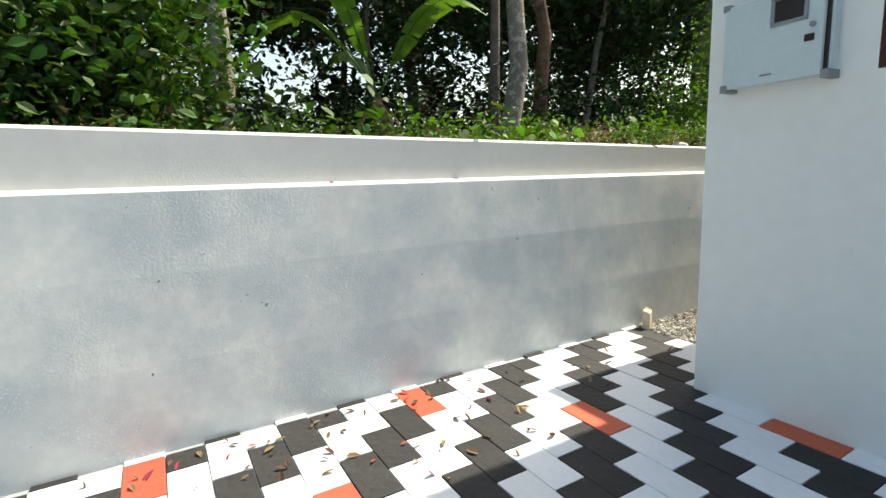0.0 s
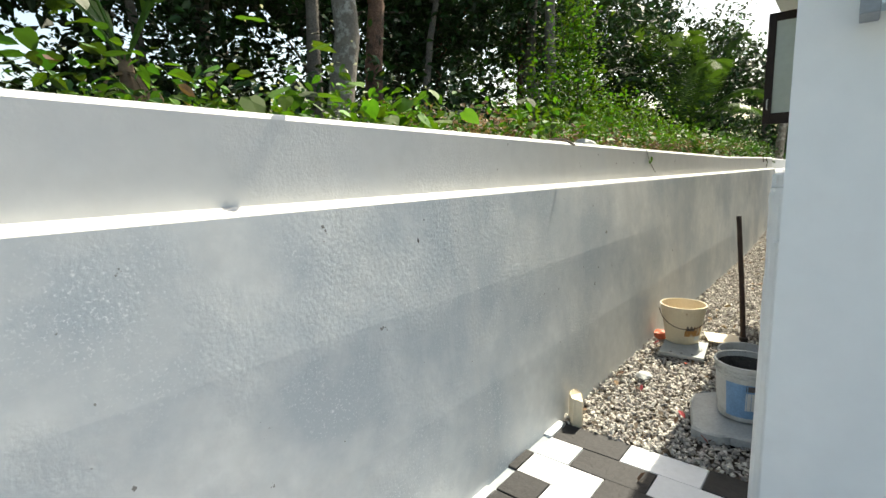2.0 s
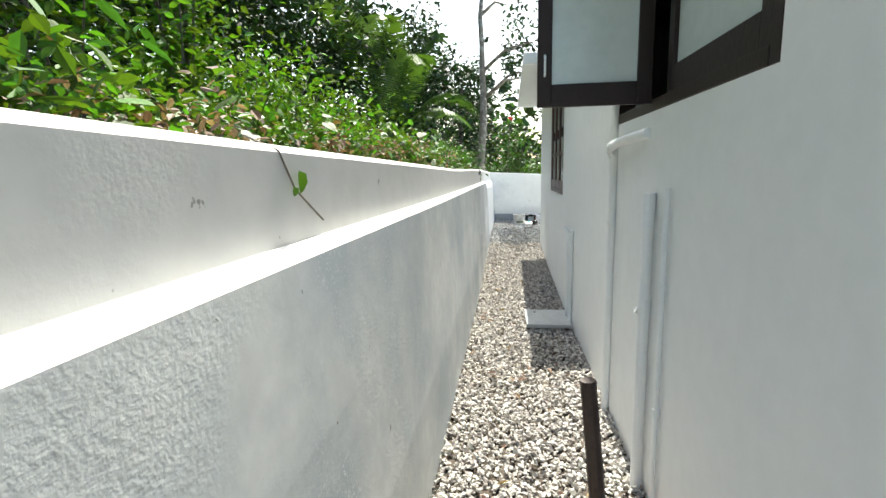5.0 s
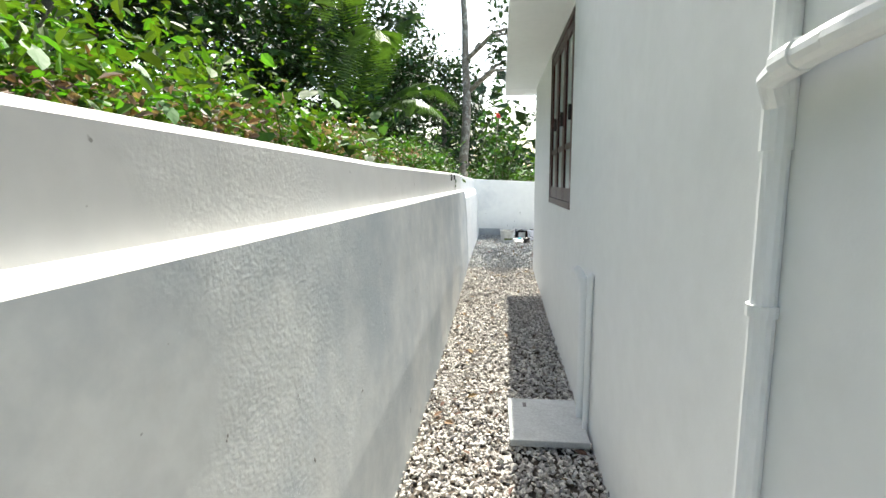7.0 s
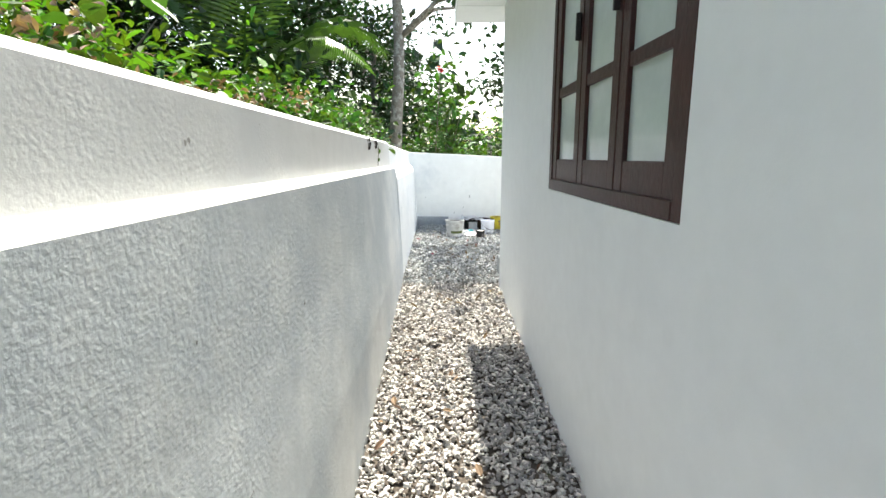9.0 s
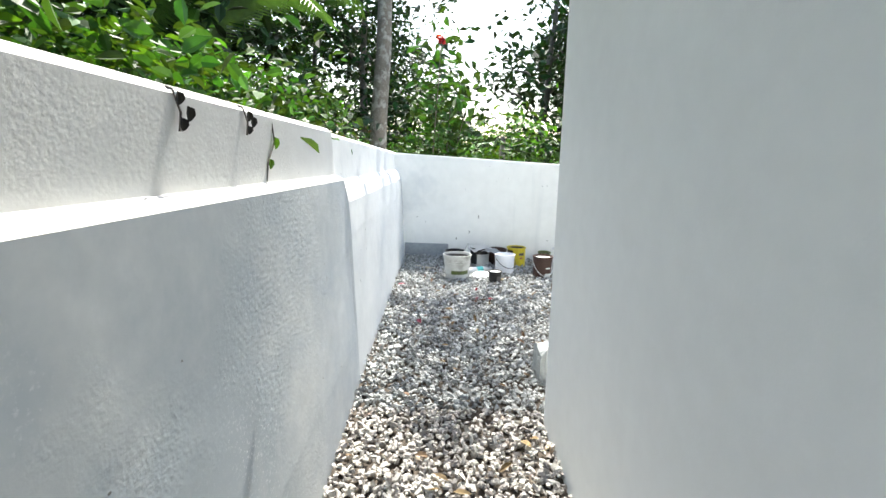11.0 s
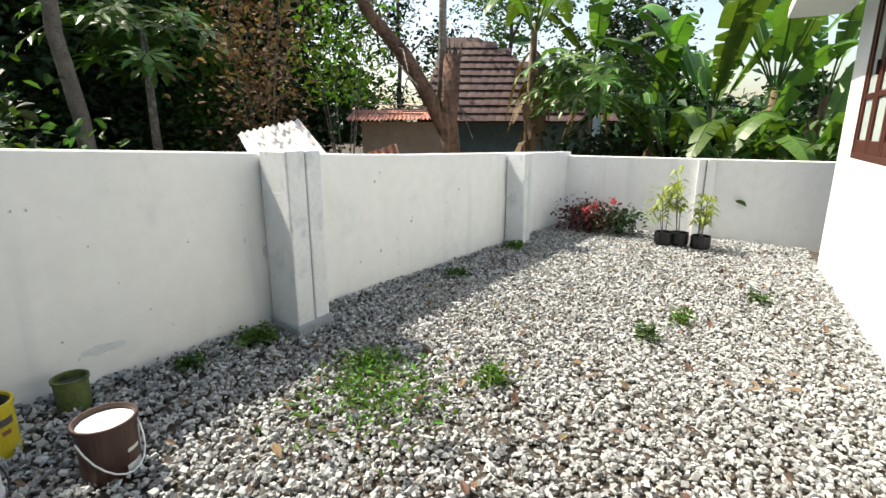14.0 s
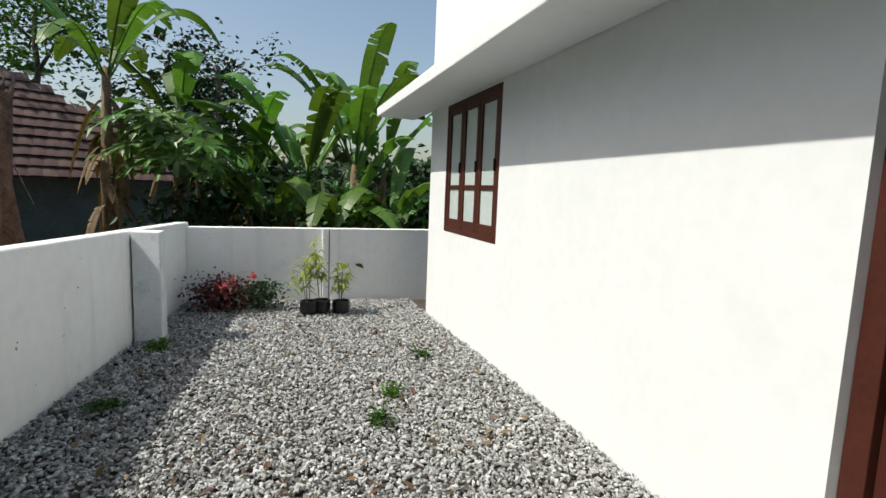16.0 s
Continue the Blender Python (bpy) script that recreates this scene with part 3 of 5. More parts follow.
BANK = 1.5
T = "tall forest tree with a bare trunk and leafy crown"
tree((5.35, 6.65, BANK), 7.5, 0.18, M_BARK_PALE, M_LEAF_DARK, "tall tree with pale blotched bark", seed=1, crown_r=1.2, leaves=500, crown_from=0.85)
tree((6.45, 8.7, BANK), 7.5, 0.13, M_BARK, M_LEAF_DARK, T, seed=2, crown_r=1.3, leaves=500, crown_from=0.85)
tree((7.0, 7.85, BANK), 7.5, 0.17, M_BARK_RED, M_LEAF_DARK, "tall tree with reddish brown bark", seed=3, crown_r=1.2, leaves=500, crown_from=0.85)
tree((11.2, 6.9, BANK), 7.5, 0.14, M_BARK, M_LEAF_DARK, T, seed=4, crown_r=1.2, leaves=500, crown_from=0.85)
tree((9.6, 9.4, BANK), 6.5, 0.11, M_BARK, M_LEAF_DARK, "slender leaning tree with dark bark", lean=(1.8, 0.4), seed=5, crown_r=1.4, leaves=700, crown_from=0.7)
tree((8.2, 15.8, BANK + 0.3), 9, 0.24, M_BARK, M_LEAF_DARK, T, seed=6, crown_r=2.4, leaves=2500)
tree((1.13, 8.9, BANK), 7.5, 0.2, M_BARK_PALE, M_LEAF_DARK, T, seed=7, crown_r=1.5, leaves=700, crown_from=0.8)
tree((19.0, 3.42, 0.9), 5.6, 0.13, M_BARK_PALE, M_LEAF_DARK, "straight pale grey trunk behind the wall", seed=8, crown_r=1.5, leaves=1000, crown_from=0.5, leaf_size=(0.06, 0.12), toward=-1.57)
tree((29.5, -0.6, -0.1), 8, 0.15, M_BARK, M_LEAF_DARK, "slender forked tree with thin foliage", seed=9, crown_r=2.0, leaves=900, lean=(0.3, -0.6), crown_from=0.35)
tree((22.3, -0.9, 0), 7.5, 0.11, M_BARK, M_LEAF_DARK, "tall slender tree beyond the boundary wall", seed=10, crown_r=1.3, leaves=60, lean=(0.3, 0.3), crown_from=0.92, leaf_size=(0.06, 0.12))
k = 20
for x, y, h in ((-6, 8, 5), (-3.5, 11, 6), (-0.5, 13, 7), (2.5, 15, 7.5), (5, 12, 6.5), (9.5, 12.5, 6.5), (12.5, 11, 6), (14, 14.5, 7), (13.2, 8.6, 5.5), (17, 11, 6),
                (22.5, 9.5, 5.5), (25.5, 12, 6.5), (16, 18, 8), (22, 19, 8), (6.5, 19, 8.5), (0, 19, 8.5), (-6, 17, 8), (29, 16, 8), (12, 22, 9)):
    k += 1
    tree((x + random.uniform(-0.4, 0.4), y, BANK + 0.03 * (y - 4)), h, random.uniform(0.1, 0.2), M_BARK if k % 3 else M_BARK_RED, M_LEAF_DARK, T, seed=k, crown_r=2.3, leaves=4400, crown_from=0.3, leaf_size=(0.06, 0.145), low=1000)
for x, y, h, cf in ((28, 6.5, 5.5, .3), (25, 4.6, 5.0, .25), (34, 5.5, 6, .3), (29.8, -2.4, 6.5, .25), (28.5, -5.2, 7, .25), (31, -3.5, 7.5, .25), (33, -7.5, 8, .25), (27.5, -7.6, 6.5, .25),
                    (38, -5, 9, .3), (30, -11, 8, .3), (26.5, -13.5, 8, .4), (18.3, -16, 5.6, .35), (24, -18, 7, .4)):
    k += 1
    tree((x, y, 0), h, random.uniform(0.1, 0.18), M_BARK, M_LEAF_DARK if k % 4 else M_LEAF, "dense dark green tree beyond the boundary wall", seed=k, crown_r=1.9, leaves=5000, crown_from=cf, leaf_size=(0.06, 0.14), low=1100)


# ---- undergrowth on the bank ----
def bank_pts(n_clump, per, x0, x1, y0, y1, h, radius):
    p = clumps(n_clump, per, ((x0, x1), (y0, y1), (BANK + 0.02, BANK + h)), radius)
    return p[(p[:, 2] > BANK - 0.05) & (p[:, 1] > 3.5)]


tagged(leaf_cloud("undergrowth", bank_pts(650, 80, -7, 19, 3.7, 6.5, 0.38, 0.28), (0.016, 0.045), M_LEAF), "tangled green undergrowth along the retaining wall", "undergrowth", kind="stuff")
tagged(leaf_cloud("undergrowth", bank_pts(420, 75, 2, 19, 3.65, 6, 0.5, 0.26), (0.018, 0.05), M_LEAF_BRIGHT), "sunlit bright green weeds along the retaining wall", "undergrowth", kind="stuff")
tagged(leaf_cloud("leaf_litter", bank_pts(300, 45, -7, 19, 3.6, 7, 0.22, 0.35), (0.02, 0.05), M_LEAF_DRY), "dry brown leaves among the weeds", "leaves", kind="stuff")
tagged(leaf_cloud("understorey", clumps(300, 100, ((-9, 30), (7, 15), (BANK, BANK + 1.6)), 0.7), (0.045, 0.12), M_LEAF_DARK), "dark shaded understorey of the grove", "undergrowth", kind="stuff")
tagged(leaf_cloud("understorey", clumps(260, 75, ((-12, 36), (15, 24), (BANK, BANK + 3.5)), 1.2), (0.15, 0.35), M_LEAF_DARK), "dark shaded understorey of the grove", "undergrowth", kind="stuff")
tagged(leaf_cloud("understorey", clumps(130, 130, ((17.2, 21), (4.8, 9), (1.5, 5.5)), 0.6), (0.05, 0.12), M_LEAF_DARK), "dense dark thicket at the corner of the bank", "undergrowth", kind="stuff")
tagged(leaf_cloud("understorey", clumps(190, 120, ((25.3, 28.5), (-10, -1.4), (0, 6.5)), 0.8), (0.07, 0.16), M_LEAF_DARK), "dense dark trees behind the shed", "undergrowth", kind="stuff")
shrub_pts = clumps(300, 130, ((21, 40), (-9, 1), (-0.1, 2.4)), 0.8)
shrub_pts = shrub_pts[(shrub_pts[:, 0] > 25.6) | (shrub_pts[:, 1] > -0.3)]
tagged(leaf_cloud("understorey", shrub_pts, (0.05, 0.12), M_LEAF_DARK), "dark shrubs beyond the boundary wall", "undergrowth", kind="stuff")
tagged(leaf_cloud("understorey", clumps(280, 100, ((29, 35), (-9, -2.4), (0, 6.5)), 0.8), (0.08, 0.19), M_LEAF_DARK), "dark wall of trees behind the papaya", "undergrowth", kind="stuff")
tagged(leaf_cloud("understorey", clumps(220, 120, ((19.2, 32), (0.5, 8), (0.5, 1.7)), 0.5), (0.025, 0.07), M_LEAF), "green shrubs beyond the wall's corner", "undergrowth", kind="stuff")

# overhead leaf layers, added to keep sun and sky off the woods below
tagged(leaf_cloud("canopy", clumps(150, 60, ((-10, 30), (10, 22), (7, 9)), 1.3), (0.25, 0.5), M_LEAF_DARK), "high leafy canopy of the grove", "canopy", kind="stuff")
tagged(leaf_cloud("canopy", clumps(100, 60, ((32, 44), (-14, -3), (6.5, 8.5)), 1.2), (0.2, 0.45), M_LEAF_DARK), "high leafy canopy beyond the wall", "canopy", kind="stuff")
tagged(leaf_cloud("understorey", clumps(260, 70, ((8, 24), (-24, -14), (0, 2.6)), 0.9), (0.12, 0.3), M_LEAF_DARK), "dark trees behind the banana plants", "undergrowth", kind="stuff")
ring_a = RNG.uniform(0, 6.283, 18000)
ring_r = RNG.uniform(48, 62, 18000)
far_pts = np.column_stack([10 + ring_r * np.cos(ring_a), ring_r * np.sin(ring_a), np.abs(RNG.normal(size=18000)) * (3.0 + 1.6 * np.sin(ring_a * 9) + 1.2 * np.sin(ring_a * 23))])
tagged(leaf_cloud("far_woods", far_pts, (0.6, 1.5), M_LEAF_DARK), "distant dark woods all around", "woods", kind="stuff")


# ---- single plants ----
def frond_mesh(bm, pts, width, n=26, droop=0.35):
    """A palm frond: rachis and paired leaflets."""
    pts = [Vector(p) for p in pts]
    tube(bm, pts, [0.02 * (1 - 0.8 * k / (len(pts) - 1)) for k in range(len(pts))], 5)
    for k in range(n):
        f = 0.12 + 0.88 * k / n
        g = f * (len(pts) - 1)
        i = min(int(g), len(pts) - 2)
        p = pts[i].lerp(pts[i + 1], g - i)
        d = (pts[i + 1] - pts[i]).normalized()
        side = d.cross(Vector((0, 0, 1))).normalized()
        ln = width * math.sin(math.pi * min(1, 0.15 + 0.8 * f)) + 0.1
        for s in (-1, 1):
            tip = p + side * s * ln * 0.8 + d * ln * 0.55 + Vector((0, 0, -droop * ln))
            w = d * 0.010
            a, b, c = bm.verts.new(p - w), bm.verts.new(p + w), bm.verts.new(tip)
            m = bm.verts.new(p.lerp(tip, 0.55) + Vector((0, 0, 0.03)) + w)
            bm.faces.new((a, b, m)), bm.faces.new((a, m, c))
    return bm


def arc(base, az, length, rise, fall, n=7):
    """Points of an arching stalk."""
    b = Vector(base)
    out = []
    for k in range(n + 1):
        f = k / n
        out.append(b + Vector((math.cos(az) * length * f * 0.75, math.sin(az) * length * f * 0.75, rise * math.sin(f * 1.7) - fall * f * f)))
    return out


M_PALM = mat("palm_leaf", (0.07, 0.15, 0.03), 0.4, 0.2, 2, 0, per_object=0.2, transl=0.35)
palm = base_empty("palm", pose(17.6, 5.7, BANK), "young coconut palm with arching feathery fronds", "palm")
part("stem", tube(bmesh.new(), [(0, 0, -0.1), (0, 0, 0.9)], [0.14, 0.10], 8), M_BARK, palm)
for k, (az, ln, rise, fall) in enumerate(((2.6, 2.6, 3.0, 0.6), (-2.6, 2.6, 2.2, 1.0), (-1.3, 2.6, 1.7, 1.1), (0.3, 2.4, 2.4, 0.8), (1.6, 2.3, 2.2, 0.9), (-0.6, 2.3, 2.9, 0.5), (-2.0, 2.6, 1.2, 1.0), (3.3, 2.5, 2.7, 0.7))):
    part("frond", frond_mesh(bmesh.new(), arc((0, 0, 0.8), az, ln * 1.15, rise * 1.2, fall), 0.7, n=58), M_PALM, palm)


def banana_leaf(bm, base, az, length, rise, fall, width, rnd):
    """A broad leaf with torn edges along an arching midrib."""
    n = 26
    pts = arc(base, az, length, rise, fall, n)
    side = Vector((-math.sin(az), math.cos(az), 0))
    half = lambda f: 0.015 if f < 0.16 else width * math.sin(math.pi * min(0.985, (f - 0.13) / 0.87)) ** 0.6
    tube(bm, pts, [0.018 * (1 - 0.8 * k / n) for k in range(n + 1)], 5)
    for sgn in (-1, 1):
        tear, sag = 0.0, 0.0
        for k in range(n):
            if rnd.random() < 0.35:
                tear, sag = rnd.uniform(0.0, 0.5), rnd.uniform(0.0, 0.5)
            else:
                tear = 0.0
            w0, w1 = half(k / n), half((k + 1) / n)
            a, b = pts[k], pts[k + 1]
            d = b - a
            e0 = a + side * sgn * w0 + Vector((0, 0, 0.03 - (0.25 + sag) * w0)) + d * (tear + 0.35 * w0 / max(width, 0.01))
            e1 = b + side * sgn * w1 + Vector((0, 0, 0.03 - (0.25 + sag) * w1)) + d * (0.35 * w1 / max(width, 0.01))
            bm.faces.new([bm.verts.new(p) for p in (a, b, e1, e0)])
    return bm


M_BANANA = mat("banana_leaf", (0.11, 0.235, 0.045), 0.4, 0.2, 2.5, 0.3, 25, per_object=0.35, transl=0.35)
M_BANANA_DRY = mat("dry_banana_leaf", (0.20, 0.135, 0.075), 0.8, 0.3, 3, 0.3, 30, per_object=0.2, transl=0.15)


def banana(at, height, seed, n=8, label="banana plant with broad torn green leaves", steep=0.0, shag=0):
    rnd = random.Random(seed)
    b = base_empty("banana_plant", pose(*at), label, "banana plant", "banana plants beyond the wall")
    part("stem", tube(bmesh.new(), [(0, 0, -0.2), (0.05, 0, height * 0.5), (0, 0.03, height)], [0.13, 0.11, 0.06], 10), M_BANANA_DRY, b, smooth=True)
    for k in range(n):
        az = 6.283 * k / n + rnd.uniform(-0.4, 0.4)
        part("leaf", banana_leaf(bmesh.new(), (0, 0, height * 0.93), az, rnd.uniform(2.0, 3.0), rnd.uniform(1.2, 2.5) + steep * 0.7, rnd.uniform(0.2, 1.6) * (1 - 0.7 * steep), rnd.uniform(0.17, 0.26), rnd), M_BANANA, b)
    for k in range(3):
        part("dry_leaf", banana_leaf(bmesh.new(), (0, 0, height * 0.85), rnd.uniform(0, 6.28), 0.9, 0.1, 1.5, 0.07, rnd), M_BANANA_DRY, b, "withered brown leaf", smooth=True)
    for k in range(shag):
        az, z = rnd.uniform(0, 6.28), height * rnd.uniform(0.25, 0.8)
        part("dry_leaf", banana_leaf(bmesh.new(), (0.09 * math.cos(az), 0.09 * math.sin(az), z), az, rnd.uniform(0.25, 0.6), 0.1, rnd.uniform(0.5, 1.0), rnd.uniform(0.05, 0.1), rnd), M_BANANA_DRY, b, "withered brown leaf")
    return b


banana((19.3, -8.1, 0), 3.7, 1, n=9, label="tall banana plant with torn leaves and a shaggy dry stem", shag=26)
banana((18.5, -9.9, 0), 3.0, 9, n=6)
banana((15.95, -8.9, 0), 1.7, 2, n=9, steep=0.8)
banana((14.95, -8.6, 0), 2.3, 3, n=10, steep=1.0)
banana((14.1, -9.6, 0), 2.2, 5, n=8, steep=0.8)
banana((17.1, -9.8, 0), 1.7, 4)
banana((3.2, 7.4, BANK), 1.3, 7, n=5)
for k, (x, y, h) in enumerate(((16.6, -8.6, 0.7), (15.4, -7.9, 0.6), (14.4, -7.7, 0.8))):
    banana((x, y, 0), h, 20 + k, n=7, label="young banana plant with broad green leaves")


def palmate(bm, c, size, az, tilt, rnd):
    """A lobed leaf: seven pointed lobes round the stalk's end."""
    m = pose(*c, math.degrees(tilt), 0, math.degrees(az))
    o = bm.verts.new(m @ Vector((0, 0, 0)))
    for k in range(7):
        a = -2.2 + 4.4 * k / 6
        ln = size * (1.0 - 0.08 * abs(k - 3))
        d = Vector((math.sin(a), math.cos(a), 0))
        s = Vector((d.y, -d.x, 0))
        p = [bm.verts.new(m @ v) for v in (d * ln * 0.45 + s * ln * 0.13, d * ln * 0.62 + s * ln * 0.05, d * ln * 0.75 + s * ln * 0.12, d * ln + Vector((0, 0, -0.15 * ln)),
                                           d * ln * 0.75 - s * ln * 0.12, d * ln * 0.62 - s * ln * 0.05, d * ln * 0.45 - s * ln * 0.13)]
        bm.faces.new((o, *p))
    return bm


def papaya(at, height, seed, n=26, spread=0.9, label="papaya tree with large lobed leaves"):
    rnd = random.Random(seed)
    t = base_empty("papaya_tree", pose(*at), label, "papaya tree", "papaya trees beyond the wall")
    part("trunk", tube(bmesh.new(), [(0, 0, -0.2), (0.03, 0, height * 0.5), (0, 0, height)], [0.09, 0.07, 0.05], 8), M_BARK_PALE, t, smooth=True)
    for k in range(n):
        az = rnd.uniform(0, 6.28)
        ln = spread * rnd.uniform(0.5, 1.1)
        z0 = height * rnd.uniform(0.86, 1.0)
        e = Vector((math.cos(az) * ln, math.sin(az) * ln, z0 + rnd.uniform(-0.5, 0.35)))
        st = part("leaf", palmate(bmesh.new(), e, rnd.uniform(0.40, 0.60), az - 1.57, rnd.uniform(-0.9, -0.1), rnd), M_BANANA, t)
        part("stalk", tube(bmesh.new(), [(0, 0, z0), e], 0.01, 5), M_LEAF, t)
    return t


papaya((18.1, -8.2, 0), 2.75, 1, n=60, spread=1.15)
papaya((24.0, -2.7, 0), 3.5, 2, n=44, spread=1.3)
papaya((22.2, 1.4, 0), 2.0, 3, n=14, spread=0.7)


def shrub(name, at, radius, height, n, size, material, label, category="shrub", stems=7, seed=0, up=0.5, bare=0.02):
    rnd = random.Random(seed)
    s = base_empty(name, pose(*at), label, category)
    for k in range(stems):
        a = rnd.uniform(0, 6.28)
        e = Vector((math.cos(a) * radius * 0.7, math.sin(a) * radius * 0.7, height * rnd.uniform(0.6, 1)))
        part("stem", tube(bmesh.new(), [(0, 0, -0.05), e * 0.5 + Vector((0, 0, 0.1 * height)), e], [0.012, 0.009, 0.004], 5), M_BARK, s)
    p = RNG.normal(size=(n, 3)) * np.array([radius * 0.5, radius * 0.5, height * 0.26]) + np.array([0, 0, height * 0.55])
    p = p[p[:, 2] > bare]
    c = leaf_cloud("foliage", p, size, material, up=up)
    c.parent = s
    return s


shrub("bush", (-0.3, 5.0, BANK), 1.0, 2.0, 7200, (0.033, 0.086), M_LEAF, "large-leaved green bush hanging over the bank", seed=1)
shrub("bush", (-1.6, 5.2, BANK), 0.9, 1.7, 5600, (0.033, 0.079), M_LEAF, "large-leaved green bush hanging over the bank", seed=2)
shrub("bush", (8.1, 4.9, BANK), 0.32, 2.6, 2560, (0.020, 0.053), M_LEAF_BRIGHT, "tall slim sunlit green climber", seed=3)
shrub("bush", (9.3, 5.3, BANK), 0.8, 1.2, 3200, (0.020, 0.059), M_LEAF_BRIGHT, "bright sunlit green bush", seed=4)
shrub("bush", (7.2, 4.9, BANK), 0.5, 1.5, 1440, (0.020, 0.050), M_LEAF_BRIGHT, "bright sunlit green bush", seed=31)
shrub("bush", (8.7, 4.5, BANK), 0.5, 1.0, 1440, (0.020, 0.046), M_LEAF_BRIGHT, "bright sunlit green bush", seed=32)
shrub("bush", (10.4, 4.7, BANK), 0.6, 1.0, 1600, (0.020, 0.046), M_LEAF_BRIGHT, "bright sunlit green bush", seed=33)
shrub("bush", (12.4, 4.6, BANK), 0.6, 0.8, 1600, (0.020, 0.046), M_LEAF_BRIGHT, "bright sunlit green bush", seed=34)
shrub("bush", (11.2, 5.0, BANK), 0.8, 0.8, 2880, (0.020, 0.053), M_LEAF, "green bush on the bank", seed=5)
shrub("bush", (14.0, 4.5, BANK), 0.9, 0.65, 3200, (0.026, 0.066), M_LEAF, "green bush on the bank", seed=6)
shrub("bush", (15.6, 4.3, BANK), 0.8, 0.6, 2880, (0.026, 0.066), M_LEAF, "green bush on the bank", seed=7)
shrub("bush", (17.2, 4.4, BANK - 0.2), 0.7, 0.7, 2080, (0.033, 0.079), M_LEAF_DARK, "green bush on the bank", seed=8)
shrub("bush", (20.6, 2.6, 0), 0.6, 3.2, 900, (0.05, 0.14), M_LEAF, "slender bamboo-like green bush", seed=9)
shrub("bush", (23.5, 1.0, 0), 1.1, 2.4, 1100, (0.06, 0.15), M_LEAF_BRIGHT, "pale green bush beyond the wall", seed=10)
shrub("bush", (21.5, -4.6, 0), 1.0, 4.6, 1900, (0.04, 0.09), M_LEAF_BRIGHT, "yellow-green leafy spray behind the bare tree", seed=11, bare=2.0)
shrub("bush", (24.5, -4.3, 0), 0.9, 3.6, 2200, (0.05, 0.11), M_LEAF, "green bush behind the bare tree", seed=15)
shrub("bush", (21.6, -2.9, 0), 0.75, 4.6, 2200, (0.03, 0.08), M_LEAF_DRY, "withered brown creeper hanging from branches", seed=12)
shrub("bush", (17.9, -8.0, 0), 1.0, 1.5, 1000, (0.06, 0.14), M_LEAF_DARK, "dark green bush behind the wall", seed=13)
shrub("bush", (15.0, -7.4, 0), 1.2, 1.6, 1200, (0.06, 0.14), M_LEAF, "dark green bush behind the wall", seed=14)


def broad_weed(at, height, n, size, material, seed):
    """A weed with heart-shaped leaves held out on thin stalks."""
    rnd = random.Random(seed)
    w = base_empty("broadleaf_weed", pose(*at), "broad heart-leaved green weed on the bank", "weed", "broadleaf weeds on the bank")
    ring = [(0, -0.42), (0.3, -0.5), (0.5, -0.22), (0.42, 0.12), (0.2, 0.42), (0, 0.62), (-0.2, 0.42), (-0.42, 0.12), (-0.5, -0.22), (-0.3, -0.5)]
    stems, leaves = bmesh.new(), bmesh.new()
    for k in range(n):
        a, q = rnd.uniform(0, 6.28), rnd.uniform(0.25, 1.0)
        r = height * 0.75 * q
        e = Vector((math.cos(a) * r, math.sin(a) * r, height * rnd.uniform(0.25, 1.0)))
        if k == 0:
            tube(stems, [(0, 0, -0.05), (e.x * 0.4, e.y * 0.4, e.z * 0.7), e], [0.005, 0.004, 0.002], 4, False)
        m = pose(*e, rnd.uniform(-65, 10), rnd.uniform(-25, 25), math.degrees(a) - 90 + rnd.uniform(-50, 50))
        s = size * rnd.uniform(0.5, 1.15)
        vs = [leaves.verts.new(m @ Vector((x * s, y * s, -0.25 * s * (x * x + y * y)))) for x, y in ring]
        c = leaves.verts.new(m @ Vector((0, -0.25 * s, -0.06 * s)))
        t = leaves.verts.new(m @ Vector((0, 0.2 * s, -0.07 * s)))
        for i in range(10):
            j = (i + 1) % 10
            hub = (c, c, c, t, t, t, t, c, c, c)[i]
            leaves.faces.new((vs[i], vs[j], hub))
        leaves.faces.new((vs[3], t, c)), leaves.faces.new((vs[7], c, t))
    part("stem", stems, M_LEAF, w)
    part("foliage", leaves, material, w)
    return w


rnd = random.Random(77)
for k in range(64):
    x = -1.5 + 20.0 * k / 63 + rnd.uniform(-0.2, 0.2)
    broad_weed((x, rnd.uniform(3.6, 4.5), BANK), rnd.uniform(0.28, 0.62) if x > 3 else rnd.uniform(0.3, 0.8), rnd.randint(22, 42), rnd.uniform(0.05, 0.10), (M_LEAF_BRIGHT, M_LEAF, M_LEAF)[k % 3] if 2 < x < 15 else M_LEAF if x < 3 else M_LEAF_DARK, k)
M_WHITE_PETAL = mat("white_petal", (0.75, 0.76, 0.70), 0.6, 0.05, 4, 0, per_island=0.2, transl=0.2)
tagged(leaf_cloud("white_flowers", bank_pts(34, 9, -2.5, 4.0, 3.6, 4.6, 0.5, 0.35), (0.012, 0.024), M_WHITE_PETAL, up=0.7, long=1.0), "tiny white flowers among the weeds", "flowers", kind="stuff")
tagged(leaf_cloud("dry_weeds", bank_pts(200, 60, 3.5, 13, 3.55, 4.8, 0.4, 0.2), (0.014, 0.032), mat("pinkish_dry_leaf", (0.30, 0.20, 0.16), 0.7, 0.25, 3, 0, per_island=0.5, transl=0.2)), "pinkish withered weeds along the wall's top", "weeds", kind="stuff")


